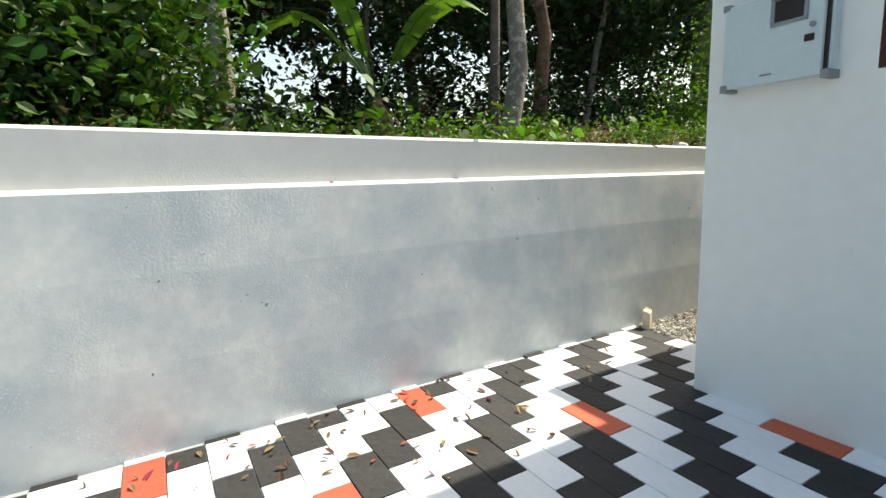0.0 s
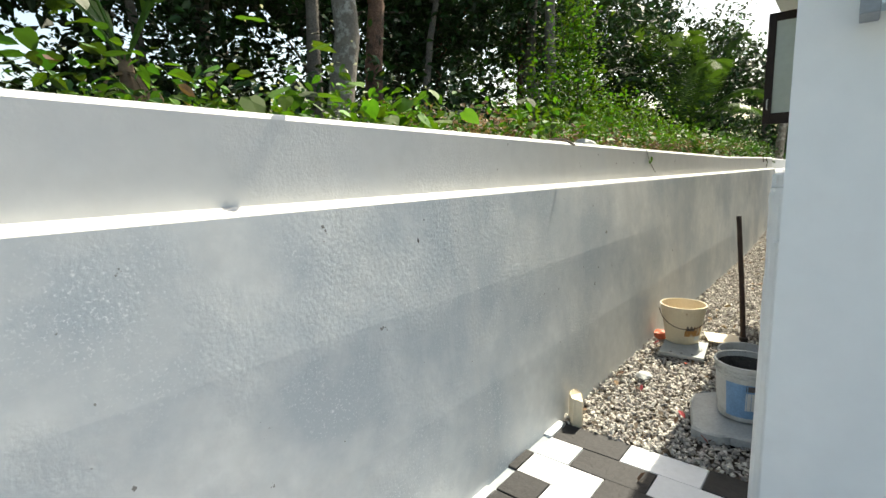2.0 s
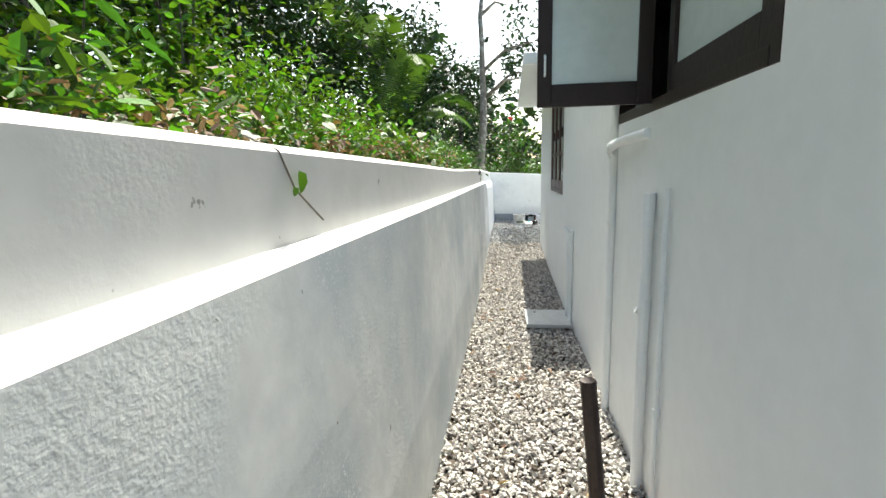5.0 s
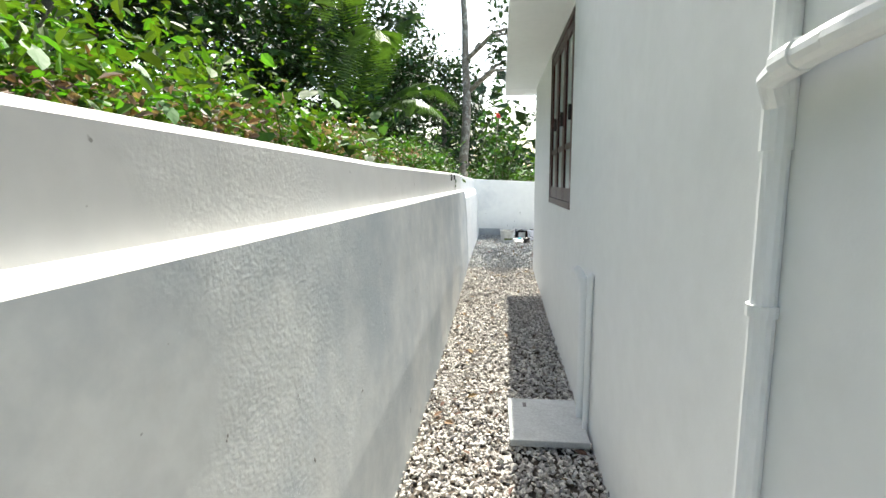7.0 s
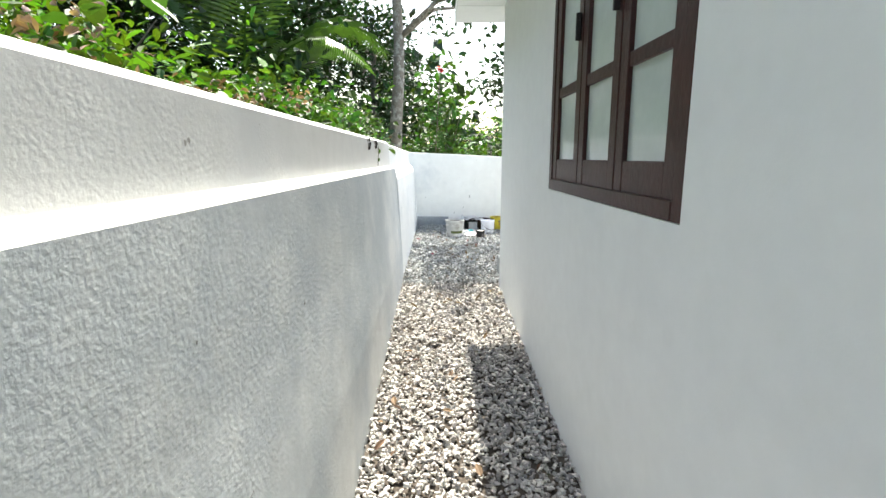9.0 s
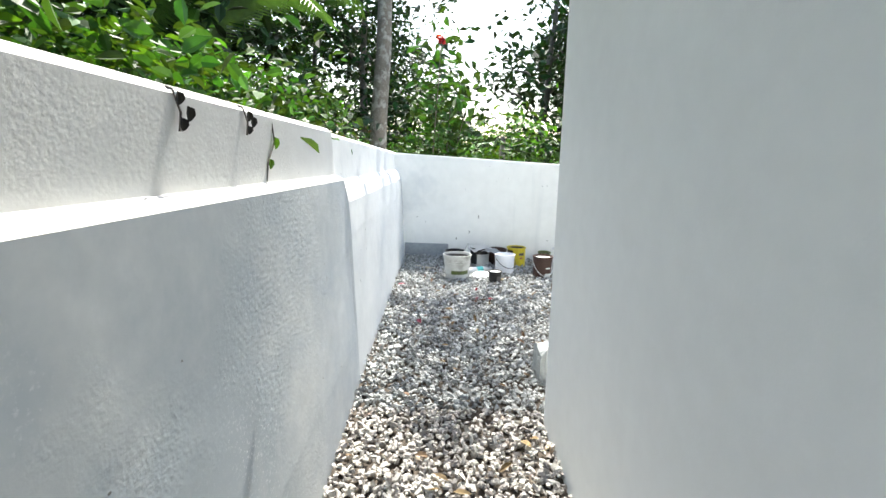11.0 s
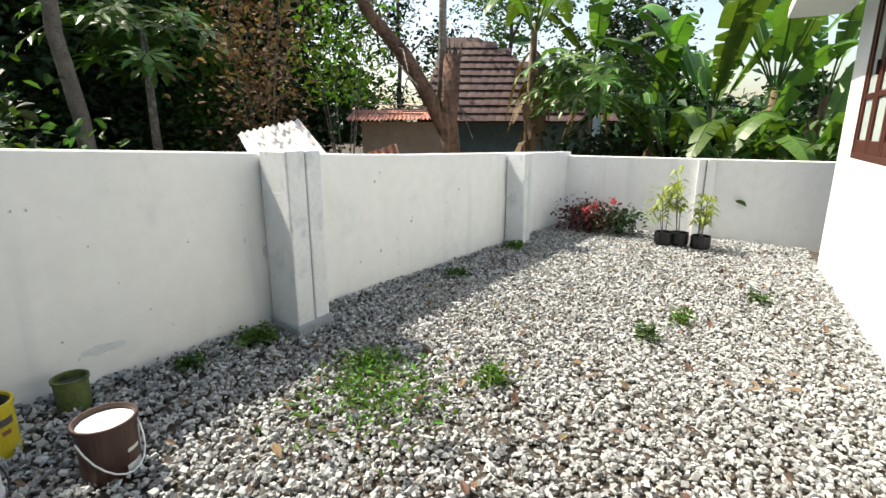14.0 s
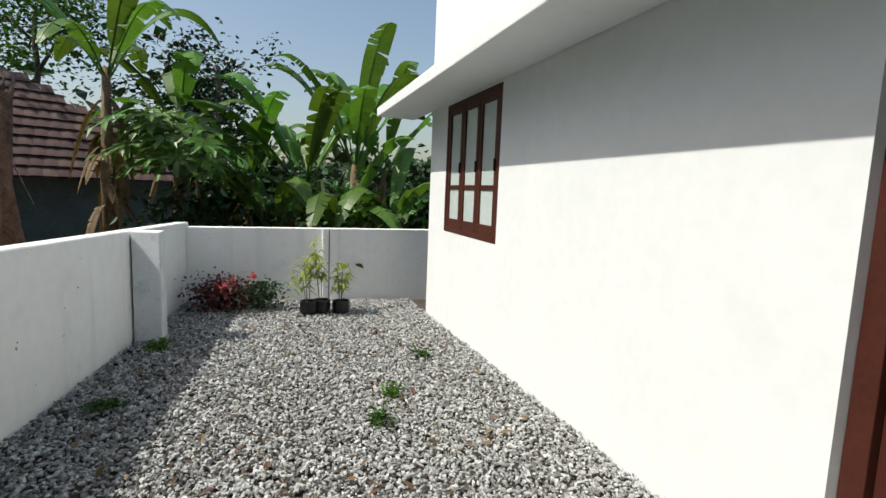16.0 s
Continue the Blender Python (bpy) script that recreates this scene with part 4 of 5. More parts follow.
# ---- bare tree, shed, tiled house and sheets beyond the wall ----
dead = base_empty("bare_tree", pose(19.6, -5.1, 0), "bare brown tree with a broken trunk and a long limb", "tree")
part("trunk", tube(bmesh.new(), [(0, 0, -0.2), (-0.02, 0, 1.0), (0.03, 0.05, 1.7), (-0.05, 0.06, 2.75)], [0.2, 0.175, 0.155, 0.14], 12), M_BARK_RED, dead, smooth=True)
part("limb", tube(bmesh.new(), [(0.05, 0.05, 1.5), (0.35, 0.25, 2.2), (0.65, 0.4, 2.75), (1.1, 0.7, 3.35), (1.5, 0.9, 4.2)], [0.13, 0.13, 0.12, 0.10, 0.07], 10), M_BARK_RED, dead, smooth=True)
part("limb", tube(bmesh.new(), [(0.25, -0.1, 1.7), (0.2, -0.05, 2.8), (0.1, 0.1, 3.8), (0.25, 0.1, 4.8)], [0.08, 0.07, 0.06, 0.04], 8), M_BARK_PALE, dead, "pale grey limb", smooth=True)
bm = bmesh.new()
rnd = random.Random(5)
for k in range(14):
    a = rnd.uniform(0, 6.28)
    tube(bm, [(-0.05 + 0.08 * math.cos(a), 0.06 + 0.08 * math.sin(a), 2.6), (-0.05 + 0.16 * math.cos(a), 0.06 + 0.16 * math.sin(a), 2.75 + rnd.uniform(0, 0.25))], [0.03, 0.008], 5)
part("splinters", bm, M_BARK, dead, "dark splintered broken top")
for k in range(12):
    a, z = rnd.uniform(0, 6.28), rnd.uniform(1.8, 3.6)
    s = Vector((0.3 + (z - 2) * 0.45, 0.25 + (z - 2) * 0.3, z))
    pts = [s, s + Vector((math.cos(a) * 0.5, math.sin(a) * 0.5, rnd.uniform(-0.1, 0.4))), s + Vector((math.cos(a) * 1.0, math.sin(a) * 1.0, rnd.uniform(-0.5, 0.4)))]
    part("twig", tube(bmesh.new(), pts, [0.018, 0.012, 0.006], 5), M_BARK_PALE, dead)


def corrugated(u_len, v_len, waves, amp, thick=0.006):
    """A corrugated sheet in local x (across the waves) and y."""
    bm = bmesh.new()
    n = waves * 8
    top = []
    for k in range(n + 1):
        x = u_len * k / n
        z = amp * math.sin(2 * math.pi * waves * k / n)
        top.append([bm.verts.new((x, y, z + dz)) for y in (0, v_len) for dz in (0, thick)])
    for a, b in zip(top, top[1:]):
        bm.faces.new((a[0], b[0], b[2], a[2])), bm.faces.new((a[1], a[3], b[3], b[1]))
        bm.faces.new((a[0], a[1], b[1], b[0])), bm.faces.new((a[2], b[2], b[3], a[3]))
    return bm


def frame_from(o, px, py):
    """The pose at o whose x runs to px and whose y lies towards py."""
    o, px, py = Vector(o), Vector(px), Vector(py)
    x = (px - o).normalized()
    z = x.cross(py - o).normalized()
    y = z.cross(x)
    m = Matrix((x, y, z)).transposed().to_4x4()
    return Matrix.Translation(o) @ m


M_SHEET = mat("white_sheet", (0.66, 0.64, 0.60), 0.6, 0.1, 3, 0.2, 30, stain=(0.45, 0.42, 0.38), stain_cut=(0.55, 0.8))
M_RUST = mat("rusty_sheet", (0.42, 0.17, 0.11), 0.75, 0.25, 3, 0.3, 30, stain=(0.30, 0.26, 0.24), stain_scale=2, stain_cut=(0.5, 0.7))
M_SHEDWALL = mat("shed_wall", (0.36, 0.27, 0.20), 0.9, 0.15, 3, 0.4, 30, stain=(0.25, 0.18, 0.13))
M_TEAL = mat("old_teal_wall", (0.16, 0.21, 0.21), 0.9, 0.2, 2, 0.3, 30)

bm = corrugated(0.8, 1.5, 10, 0.016)
for v in bm.verts:
    v.co.x += 0.17 * v.co.y
sheet = link_bm("roofing_sheet", bm, M_SHEET)
sheet.matrix_basis = frame_from((21.02, -1.99, 1.53), (20.53, -2.53, 1.70), (20.14, -1.58, 1.09))
tagged(sheet, "off-white corrugated roofing sheet leaning behind the wall", "roofing sheet")
sheet2 = link_bm("roofing_sheet", corrugated(0.9, 1.4, 9, 0.02), M_RUST)
sheet2.matrix_basis = frame_from((20.0, -2.6, 1.12), (19.5, -3.05, 1.34), (19.9, -3.2, 0.4))
tagged(sheet2, "rusty red corrugated sheet behind the wall", "roofing sheet")

shed = base_empty("shed", frame_from((23.0, -6.35, 0), (21.0, -7.75, 0), (22.3, -7.4, 0)), "low shed with mud-brown walls and a rusty sheet roof", "shed")
part("wall", box_bm(0.35, 2.4, 0.25, 2.2, -0.3, 1.75), M_SHEDWALL, shed)
for k in range(3):
    r = part("roof_sheet", corrugated(0.86, 2.6, 9, 0.02), M_RUST, shed)
    r.matrix_basis = pose(0.02 + 0.82 * k, -0.1, 1.78 + 0.012 * k, 7, 0, 0)
for k, (x, y, ln, a) in enumerate(((0.5, 0.3, 1.3, 10), (1.3, 0.5, 0.9, -12), (0.9, 0.9, 1.1, 4))):
    b = part("plank", box_bm(0, ln, 0, 0.09, 0, 0.03, bevel=0.005), M_BARK_PALE, shed)
    b.matrix_basis = pose(x, y, 1.92 + 0.06 * k, 0, 0, a)

cottage = base_empty("cottage", frame_from((22.85, -9.05, 0), (18.25, -11.85, 0), (21.85, -11.45, 0)), "old cottage with teal walls and a brown clay tile roof", "house")
CL, CD, CE, CR = 5.4, 5.0, 1.75, 4.3
part("wall", box_bm(0.6, CL - 0.6, 0.6, CD - 0.6, -0.3, CE + 0.1), M_TEAL, cottage)
roof_bm = bmesh.new()
rv = [roof_bm.verts.new(v) for v in ((0, 0, CE), (CL, 0, CE), (CL, CD, CE), (0, CD, CE), (CL * 0.16, CD / 2, CR), (CL * 0.34, CD / 2, CR))]
for f in ((0, 1, 5, 4), (1, 2, 5), (2, 3, 4, 5), (3, 0, 4), (3, 2, 1, 0)):
    roof_bm.faces.new([rv[i] for i in f])
roof = part("roof", roof_bm, M_ROOFTILE, cottage)
tile_me = bpy.data.meshes.new("roof_tile")
bm = bmesh.new()
cols = [[bm.verts.new((0.23 * i / 4, y, 0.008 * math.sin(math.pi * i / 4) + z)) for y, z in ((0, 0.06), (0.34, 0.01))] for i in range(5)]
low = [bm.verts.new((0.23 * i / 4, 0, 0.0)) for i in range(5)]
for i in range(4):
    bm.faces.new((cols[i][0], cols[i + 1][0], cols[i + 1][1], cols[i][1]))
    bm.faces.new((low[i], low[i + 1], cols[i + 1][0], cols[i][0]))
bm.to_mesh(tile_me)
bm.free()
tile_me.materials.append(M_ROOFTILE)
slope = math.degrees(math.atan2(CR - CE, CD / 2))
run = math.hypot(CR - CE, CD / 2)
rows_n = int(run / 0.3)
count = 0
for r in range(rows_n):
    f = r * 0.3 / run
    xa, xb = CL * 0.16 * f, CL - CL * 0.66 * f
    x = xa
    while x < xb - 0.1 and count < 300:
        ob = new("roof_tile", tile_me)
        ob.parent = roof
        ob.matrix_basis = pose(x, CD / 2 * f, CE + (CR - CE) * f + 0.006, slope, random.uniform(-2, 2), random.uniform(-1.5, 1.5))
        x += 0.235
        count += 1
post = link_bm("post", box_bm(-0.13, 0.13, -0.13, 0.13, -0.2, 1.9, bevel=0.01), mat("pale_blue_paint", (0.42, 0.55, 0.65), 0.7, 0.06, 4, 0.2, 40))
post.location = (18.7, -11.2, 0)
tagged(post, "pale blue painted post beyond the wall", "post")


# ---- pipes and fittings on the house ----
def pipe(name, at, pieces, label, category="pipe"):
    """A wall pipe: pieces are (part name, points, radius); points from the pipe's foot."""
    p = base_empty(name, pose(*at), label, category)
    for nm, pts, r in pieces:
        part(nm, tube(bmesh.new(), pts, r, 14), M_PVC, p, smooth=False)
    return p


def straight(x, y, z0, z1):
    return [(x, y, z0), (x, y, z1)]


def grooved_cap(z0, z1, r):
    bm = bmesh.new()
    lathe(bm, [(r, z0), (r, z0 + 0.02), (r * 0.8, z0 + 0.022), (r * 0.78, z1 - 0.006), (r * 0.6, z1)], 20)
    for k in range(14):
        a = 2 * math.pi * k / 14
        tube(bm, [(math.cos(a) * r * 0.84, math.sin(a) * r * 0.84, z0 + 0.022), (math.cos(a) * r * 0.8, math.sin(a) * r * 0.8, z1 - 0.006)], 0.0055, 4)
    return bm


yA = side_y(3.6) + 0.043
pA = pipe("drain_pipe", (3.6, yA, 0), [("pipe", straight(0, 0, -0.05, 1.40), 0.040), ("socket", straight(0, 0, 1.26, 1.405), 0.0425), ("collar", straight(0, 0, 1.405, 1.447), 0.0445), ("socket", straight(0, 0, 0.91, 1.105), 0.0425),
                                   ("branch", [(0.02, 0.01, 0.93), (0.075, 0.02, 0.94), (0.085, 0.022, 0.942)], [0.026, 0.028, 0.024])],
          "white plastic drain pipe with sockets and a grooved vent cap")
part("vent_cap", grooved_cap(1.447, 1.525, 0.040), M_PVC, pA)
for z in (1.25, 0.12):
    part("strap", box_bm(-0.062, -0.036, -0.043, 0.012, z - 0.008, z + 0.008, bevel=0.003), M_PVC, pA)
pipe("conduit", (3.63, side_y(3.63) + 0.003, 0), [("pipe", straight(0, 0, 1.50, 1.66), 0.010), ("elbow", [(0, 0, 1.655), (0, 0.002, 1.70), (-0.03, 0, 1.76), (-0.05, -0.002, 1.84)], 0.010), ("clip", straight(0, 0.002, 1.655, 1.68), 0.014)], "thin conduit plastered into the house wall")
yB = side_y(4.25) + 0.045
pB = pipe("drain_pipe", (4.25, yB, 0), [("pipe", straight(0, 0, -0.05, 0.66), 0.028), ("socket", straight(0, 0, 0.58, 0.69), 0.033), ("branch", [(0, 0, 0.63), (-0.03, 0.04, 0.70), (-0.04, 0.06, 0.72)], 0.027)], "short white plastic drain pipe with an angled inlet")
yC = side_y(7.3) + 0.034
pipe("drain_pipe", (7.3, yC, 0), [("pipe", straight(0, 0, -0.05, 1.5), 0.028), ("socket", straight(0, 0, 0.9, 1.0), 0.032), ("socket", straight(0, 0, 1.42, 1.52), 0.032), ("branch", [(0, 0, 0.93), (0.0, 0.035, 0.95)], 0.02)], "white plastic drain pipe with sockets")
pipe("water_pipe", (7.08, side_y(7.1) + 0.02, 0), [("pipe", straight(0, 0, 0.0, 1.55), 0.012), ("clip", straight(0, 0, 1.1, 1.13), 0.018), ("clip", straight(0, 0, 0.5, 0.53), 0.018)], "thin white water pipe clipped to the wall")
yD = side_y(8.15) + 0.02
pipe("drain_pipe", (8.155, yD, 0), [("pipe", straight(0, 0, -0.05, 3.2), 0.026), ("socket", straight(0, 0, 1.62, 1.76), 0.031), ("socket", straight(0, 0, 1.28, 1.305), 0.032),
                                   ("branch", [(0, 0, 1.70), (-0.02, 0.028, 1.755), (-0.08, 0.03, 1.775), (-0.2, 0.028, 1.785)], 0.027), ("socket", [(-0.06, 0.03, 1.773), (-0.12, 0.03, 1.779)], 0.031),
                                   ("branch", [(-0.2, 0.028, 1.785), (-0.5, 0.015, 1.80), (-0.72, -0.02, 1.81)], 0.027)],
     "white plastic waste pipe with a sloping branch")
pipe("drain_pipe", (10.13, side_y(10.1) + 0.03, 0), [("pipe", straight(0, 0, -0.05, 0.93), 0.025), ("socket", straight(0, 0, 0.86, 0.97), 0.030), ("branch", [(0, 0, 0.93), (0.02, 0.03, 1.0), (0.03, 0.055, 1.02)], 0.028)], "white plastic drain pipe with an angled inlet")
pipe("drain_pipe", (9.98, side_y(10.0) + 0.022, 0), [("pipe", straight(0, 0, -0.05, 0.96), 0.017), ("elbow", [(0, 0, 0.94), (0, -0.005, 1.0), (0.0, -0.02, 1.015)], 0.021)], "thin white plastic pipe with an elbow")

yT = side_y(4.8)
pipe("conduit", (4.78, yT + 0.004, 0), [("groove", straight(0, 0, 0.1, 1.8), 0.006), ("clip", straight(0, 0.004, 1.28, 1.31), 0.016)], "thin conduit up the house wall")
tap = base_empty("tap", pose(4.86, yT, 1.125) @ Matrix.Diagonal((0.78, 0.78, 0.78, 1)), "brass garden tap with a red lever on a white pipe", "tap")
M_BRASS = mat("old_brass", (0.32, 0.27, 0.16), 0.35, 0.2, 12, 0.2, 60, metal=0.8)
M_REDP = mat("red_plastic", (0.45, 0.02, 0.03), 0.4, 0.1, 8, 0.1, 50)
part("inlet", tube(bmesh.new(), [(0, 0.0, 0), (0, 0.05, 0.0), (0.0, 0.09, 0.01)], 0.02, 12), M_PVC, tap, "white plastic inlet")
bm = bmesh.new()
tube(bm, [(0, 0.09, 0.01), (0, 0.20, 0.01)], 0.014, 10)
tube(bm, [(0, 0.125, 0.01), (0, 0.155, 0.01)], 0.021, 8)
tube(bm, [(0, 0.20, 0.012), (0, 0.215, -0.005), (0, 0.22, -0.045)], [0.014, 0.014, 0.017], 10)
part("body", bm, M_BRASS, tap)
part("stem", tube(bmesh.new(), [(0, 0.14, 0.03), (0, 0.14, 0.055)], 0.008, 8), M_BRASS, tap)
part("lever", tube(bmesh.new(), [(0, 0.14, 0.052), (0, 0.165, 0.07), (0, 0.20, 0.105), (0, 0.24, 0.115)], [0.008, 0.011, 0.011, 0.008], 8), M_REDP, tap, "red plastic lever")

M_BOX = mat("pale_blue_metal", (0.50, 0.60, 0.64), 0.35, 0.04, 3, 0.05, 40)
M_BRACKET = mat("grey_bracket", (0.22, 0.25, 0.27), 0.5, 0.1, 8, 0.1, 50)
mb = base_empty("meter_box", pose(HX0, 1.755, 1.945, 0, 0, 0), "pale blue metal electric meter box with a small window", "meter box")
part("tray", box_bm(-0.07, -0.002, -0.53, 0.0, 0.01, 0.465, bevel=0.004), M_BOX, mb)
# solid near-black block in place of the shade inside the door gap
part("gasket", box_bm(-0.085, -0.0705, -0.515, -0.01, 0.02, 0.455), M_DARKWOOD, mb, "dark open gap behind the door")
dr = part("door", box_bm(-0.115, -0.0855, -0.50, 0.0, 0.005, 0.46, bevel=0.004), M_BOX, mb)
for a, b, c, d in ((-0.43, -0.25, 0.29, 0.31), (-0.43, -0.25, 0.42, 0.44), (-0.43, -0.41, 0.311, 0.419), (-0.27, -0.25, 0.311, 0.419)):
    part("window_rim", box_bm(-0.124, -0.1155, a, b, c, d, bevel=0.003), M_BRACKET, dr)
part("window_glass", box_bm(-0.1185, -0.1153, -0.409, -0.271, 0.311, 0.419), M_DARKWOOD, dr, "dark inspection window")
part("latch", lathe(bmesh.new(), [(0.014, 0), (0.014, 0.012), (0.008, 0.014)], 12), M_BRACKET, dr).matrix_basis = pose(-0.1155, -0.455, 0.26, 0, -90, 0)
part("padlock", box_bm(-0.124, -0.116, -0.465, -0.42, 0.18, 0.215, bevel=0.002), M_DARKWOOD, dr)
part("name_plate", box_bm(-0.118, -0.1153, -0.27, -0.21, 0.045, 0.055), M_BRACKET, dr, "small plain grey plate")
for y, z in ((0.0, 0.0), (0.0, 0.44), (-0.53, 0.0)):
    part("corner_bracket", box_bm(-0.118, -0.0, y - 0.03 if y == 0 else y - 0.012, y + 0.012 if y == 0 else y + 0.03, z - 0.012 if z == 0 else z, z + 0.03 if z == 0 else z + 0.035, bevel=0.003), M_BRACKET, mb)


# ---- buckets, cans and tools ----
M_CREAM = mat("cream_plastic", (0.68, 0.59, 0.43), 0.5, 0.06, 6, 0.1, 60, stain=(0.36, 0.24, 0.12), stain_scale=9, stain_cut=(0.62, 0.7))
M_GREYPL = mat("dirty_white_plastic", (0.55, 0.56, 0.54), 0.55, 0.1, 6, 0.15, 60, stain=(0.30, 0.29, 0.26), stain_scale=7, stain_cut=(0.5, 0.65))
M_WHITEPL = mat("white_plastic", (0.72, 0.74, 0.80), 0.4, 0.05, 6, 0.1, 60, stain=(0.55, 0.55, 0.55), stain_scale=6, stain_cut=(0.6, 0.75))
M_DIRT = mat("dried_cement", (0.085, 0.08, 0.072), 0.9, 0.3, 10, 0.6, 60)
M_BLUELAB = mat("blue_label", (0.18, 0.34, 0.55), 0.5, 0.15, 10, 0.05, 50, stain=(0.45, 0.48, 0.5), stain_scale=8, stain_cut=(0.55, 0.65))
M_DARKLAB = mat("dark_label", (0.10, 0.09, 0.09), 0.5, 0.2, 10, 0.05, 50)
M_PALELAB = mat("pale_label", (0.62, 0.63, 0.62), 0.5, 0.1, 10, 0.05, 50)
M_ORANGE = mat("orange_print", (0.45, 0.22, 0.06), 0.5, 0.3, 14, 0.05, 50, stain=(0.55, 0.48, 0.36), stain_scale=20, stain_cut=(0.5, 0.6))
M_YELLOW = mat("yellow_tin", (0.62, 0.50, 0.03), 0.4, 0.1, 6, 0.1, 50, stain=(0.20, 0.15, 0.05), stain_scale=6, stain_cut=(0.6, 0.7))
M_BROWNTIN = mat("brown_tin", (0.055, 0.025, 0.018), 0.35, 0.15, 6, 0.1, 50)
M_BLACKTIN = mat("black_tin", (0.012, 0.012, 0.013), 0.35, 0.2, 8, 0.1, 50)
M_GREENTIN = mat("green_tin", (0.13, 0.17, 0.05), 0.5, 0.3, 8, 0.2, 50, stain=(0.05, 0.05, 0.03), stain_scale=9, stain_cut=(0.5, 0.6))
M_PAINT = mat("dried_white_paint", (0.80, 0.80, 0.77), 0.5, 0.05, 8, 0.2, 30)
M_IRON = mat("dark_iron", (0.035, 0.028, 0.024), 0.6, 0.3, 10, 0.3, 60)
M_HANDLE = mat("dark_wooden_handle", (0.045, 0.025, 0.018), 0.6, 0.3, 8, 0.3, 50)
M_CONC = mat("pale_concrete", (0.42, 0.44, 0.43), 0.85, 0.12, 6, 0.4, 40, stain=(0.30, 0.31, 0.30), stain_scale=4)
M_CEMSPILL = mat("dried_cement_spill", (0.50, 0.455, 0.39), 0.85, 0.06, 5, 0.4, 40, stain=(0.50, 0.44, 0.37), stain_scale=4, stain_cut=(0.5, 0.7))


def arc_patch(r0, r1, z0, z1, a0, a1, n=10, out=0.0015):
    """A thin curved label on a tapering wall."""
    bm = bmesh.new()
    rows = []
    for k in range(n + 1):
        a = math.radians(a0 + (a1 - a0) * k / n)
        rows.append([bm.verts.new((math.cos(a) * (r + d), math.sin(a) * (r + d), z)) for d in (0.0002, out) for r, z in ((r0, z0), (r1, z1))])
    for a, b in zip(rows, rows[1:]):
        bm.faces.new((a[2], b[2], b[3], a[3])), bm.faces.new((a[0], a[1], b[1], b[0]))
        bm.faces.new((a[1], a[3], b[3], b[1])), bm.faces.new((a[0], b[0], b[2], a[2]))
    for e in (rows[0], rows[-1]):
        bm.faces.new((e[0], e[2], e[3], e[1]))
    return bm


def pail(name, m, rt, rb, h, material, label, category="bucket", fill=None, fill_z=0.5, ribs=(), labels=(), bail=None, lip=0.007, group="", crust=0.0):
    """An open pail: hollow body with a rim, labels, a fill and a bail."""
    p = base_empty(name, m, label, category, group)
    prof = [(rb - 0.006, 0), (rb, 0.006)]
    for z in sorted(ribs):
        r = rb + (rt - rb) * z / h
        prof += [(r, z - 0.006), (r + 0.006, z - 0.004), (r + 0.006, z + 0.004), (r + 0.0005, z + 0.006)]
    prof += [(rt, h - 0.03), (rt, h - 0.018), (rt + lip, h - 0.016), (rt + lip, h - 0.002), (rt + lip - 0.002, h), (rt - 0.003, h), (rt - 0.005, h - 0.004), (rb - 0.004, 0.01)]
    part("body", lathe(bmesh.new(), prof, 32), material, p, smooth=False)
    if fill:
        r = rb + (rt - rb) * fill_z - 0.0055
        part("filling", lathe(bmesh.new(), [(r - 0.01, h * fill_z - 0.02), (r, h * fill_z - 0.004), (r * 0.6, h * fill_z + 0.002), (r * 0.2, h * fill_z - 0.002)], 24), fill, p)
    if crust:
        r0, r1 = (rb + (rt - rb) * z - 0.0085 for z in (fill_z, crust))
        part("crust", arc_patch(r0, r1, h * fill_z, h * crust, 0, 359.9, 28, 0.0015), M_DIRT, p, "dark dried crust inside")
    for lm, z0, z1, a0, a1 in labels:
        r0, r1 = (rb + (rt - rb) * z / h for z in (z0, z1))
        part("label", arc_patch(r0, r1, z0, z1, a0, a1), lm, p)
    if bail:
        az, drop, bmat = bail
        pts = []
        for k in range(13):
            a = math.pi * k / 12
            pts.append((math.cos(a) * (rt + 0.012), math.sin(a) * (rt + 0.014), h - 0.045 - drop * math.sin(a)))
        b = part("bail", tube(bmesh.new(), pts, 0.0035, 6), bmat, p)
        b.matrix_basis = pose(0, 0, 0, 0, 0, az)
    return p


def rubble_slab(name, at, sx, sy, h, rot, material, label, seed=0, category="slab"):
    """A flat slab with uneven edges."""
    rnd = random.Random(seed)
    bm = bmesh.new()
    n = 22
    rings = []
    pts = []
    for k in range(n):
        a = 2 * math.pi * k / n
        q = 1 / max(abs(math.cos(a)), abs(math.sin(a)))
        q = min(q, 1.28) * rnd.uniform(0.9, 1.02)
        pts.append((math.cos(a) * q * sx / 2, math.sin(a) * q * sy / 2))
    for s, z in ((1.0, 0), (1.0, h * 0.8), (0.96, h)):
        rings.append([bm.verts.new((x * s, y * s, z + rnd.uniform(-0.1, 0.1) * h)) for x, y in pts])
    for u, v in zip(rings, rings[1:]):
        for k in range(n):
            bm.faces.new((u[k], u[(k + 1) % n], v[(k + 1) % n], v[k]))
    bm.faces.new(rings[0][::-1]), bm.faces.new(rings[-1])
    ob = link_bm(name, bm, material)
    ob.matrix_basis = pose(*at, 0, 0, rot)
    return tagged(ob, label, category)


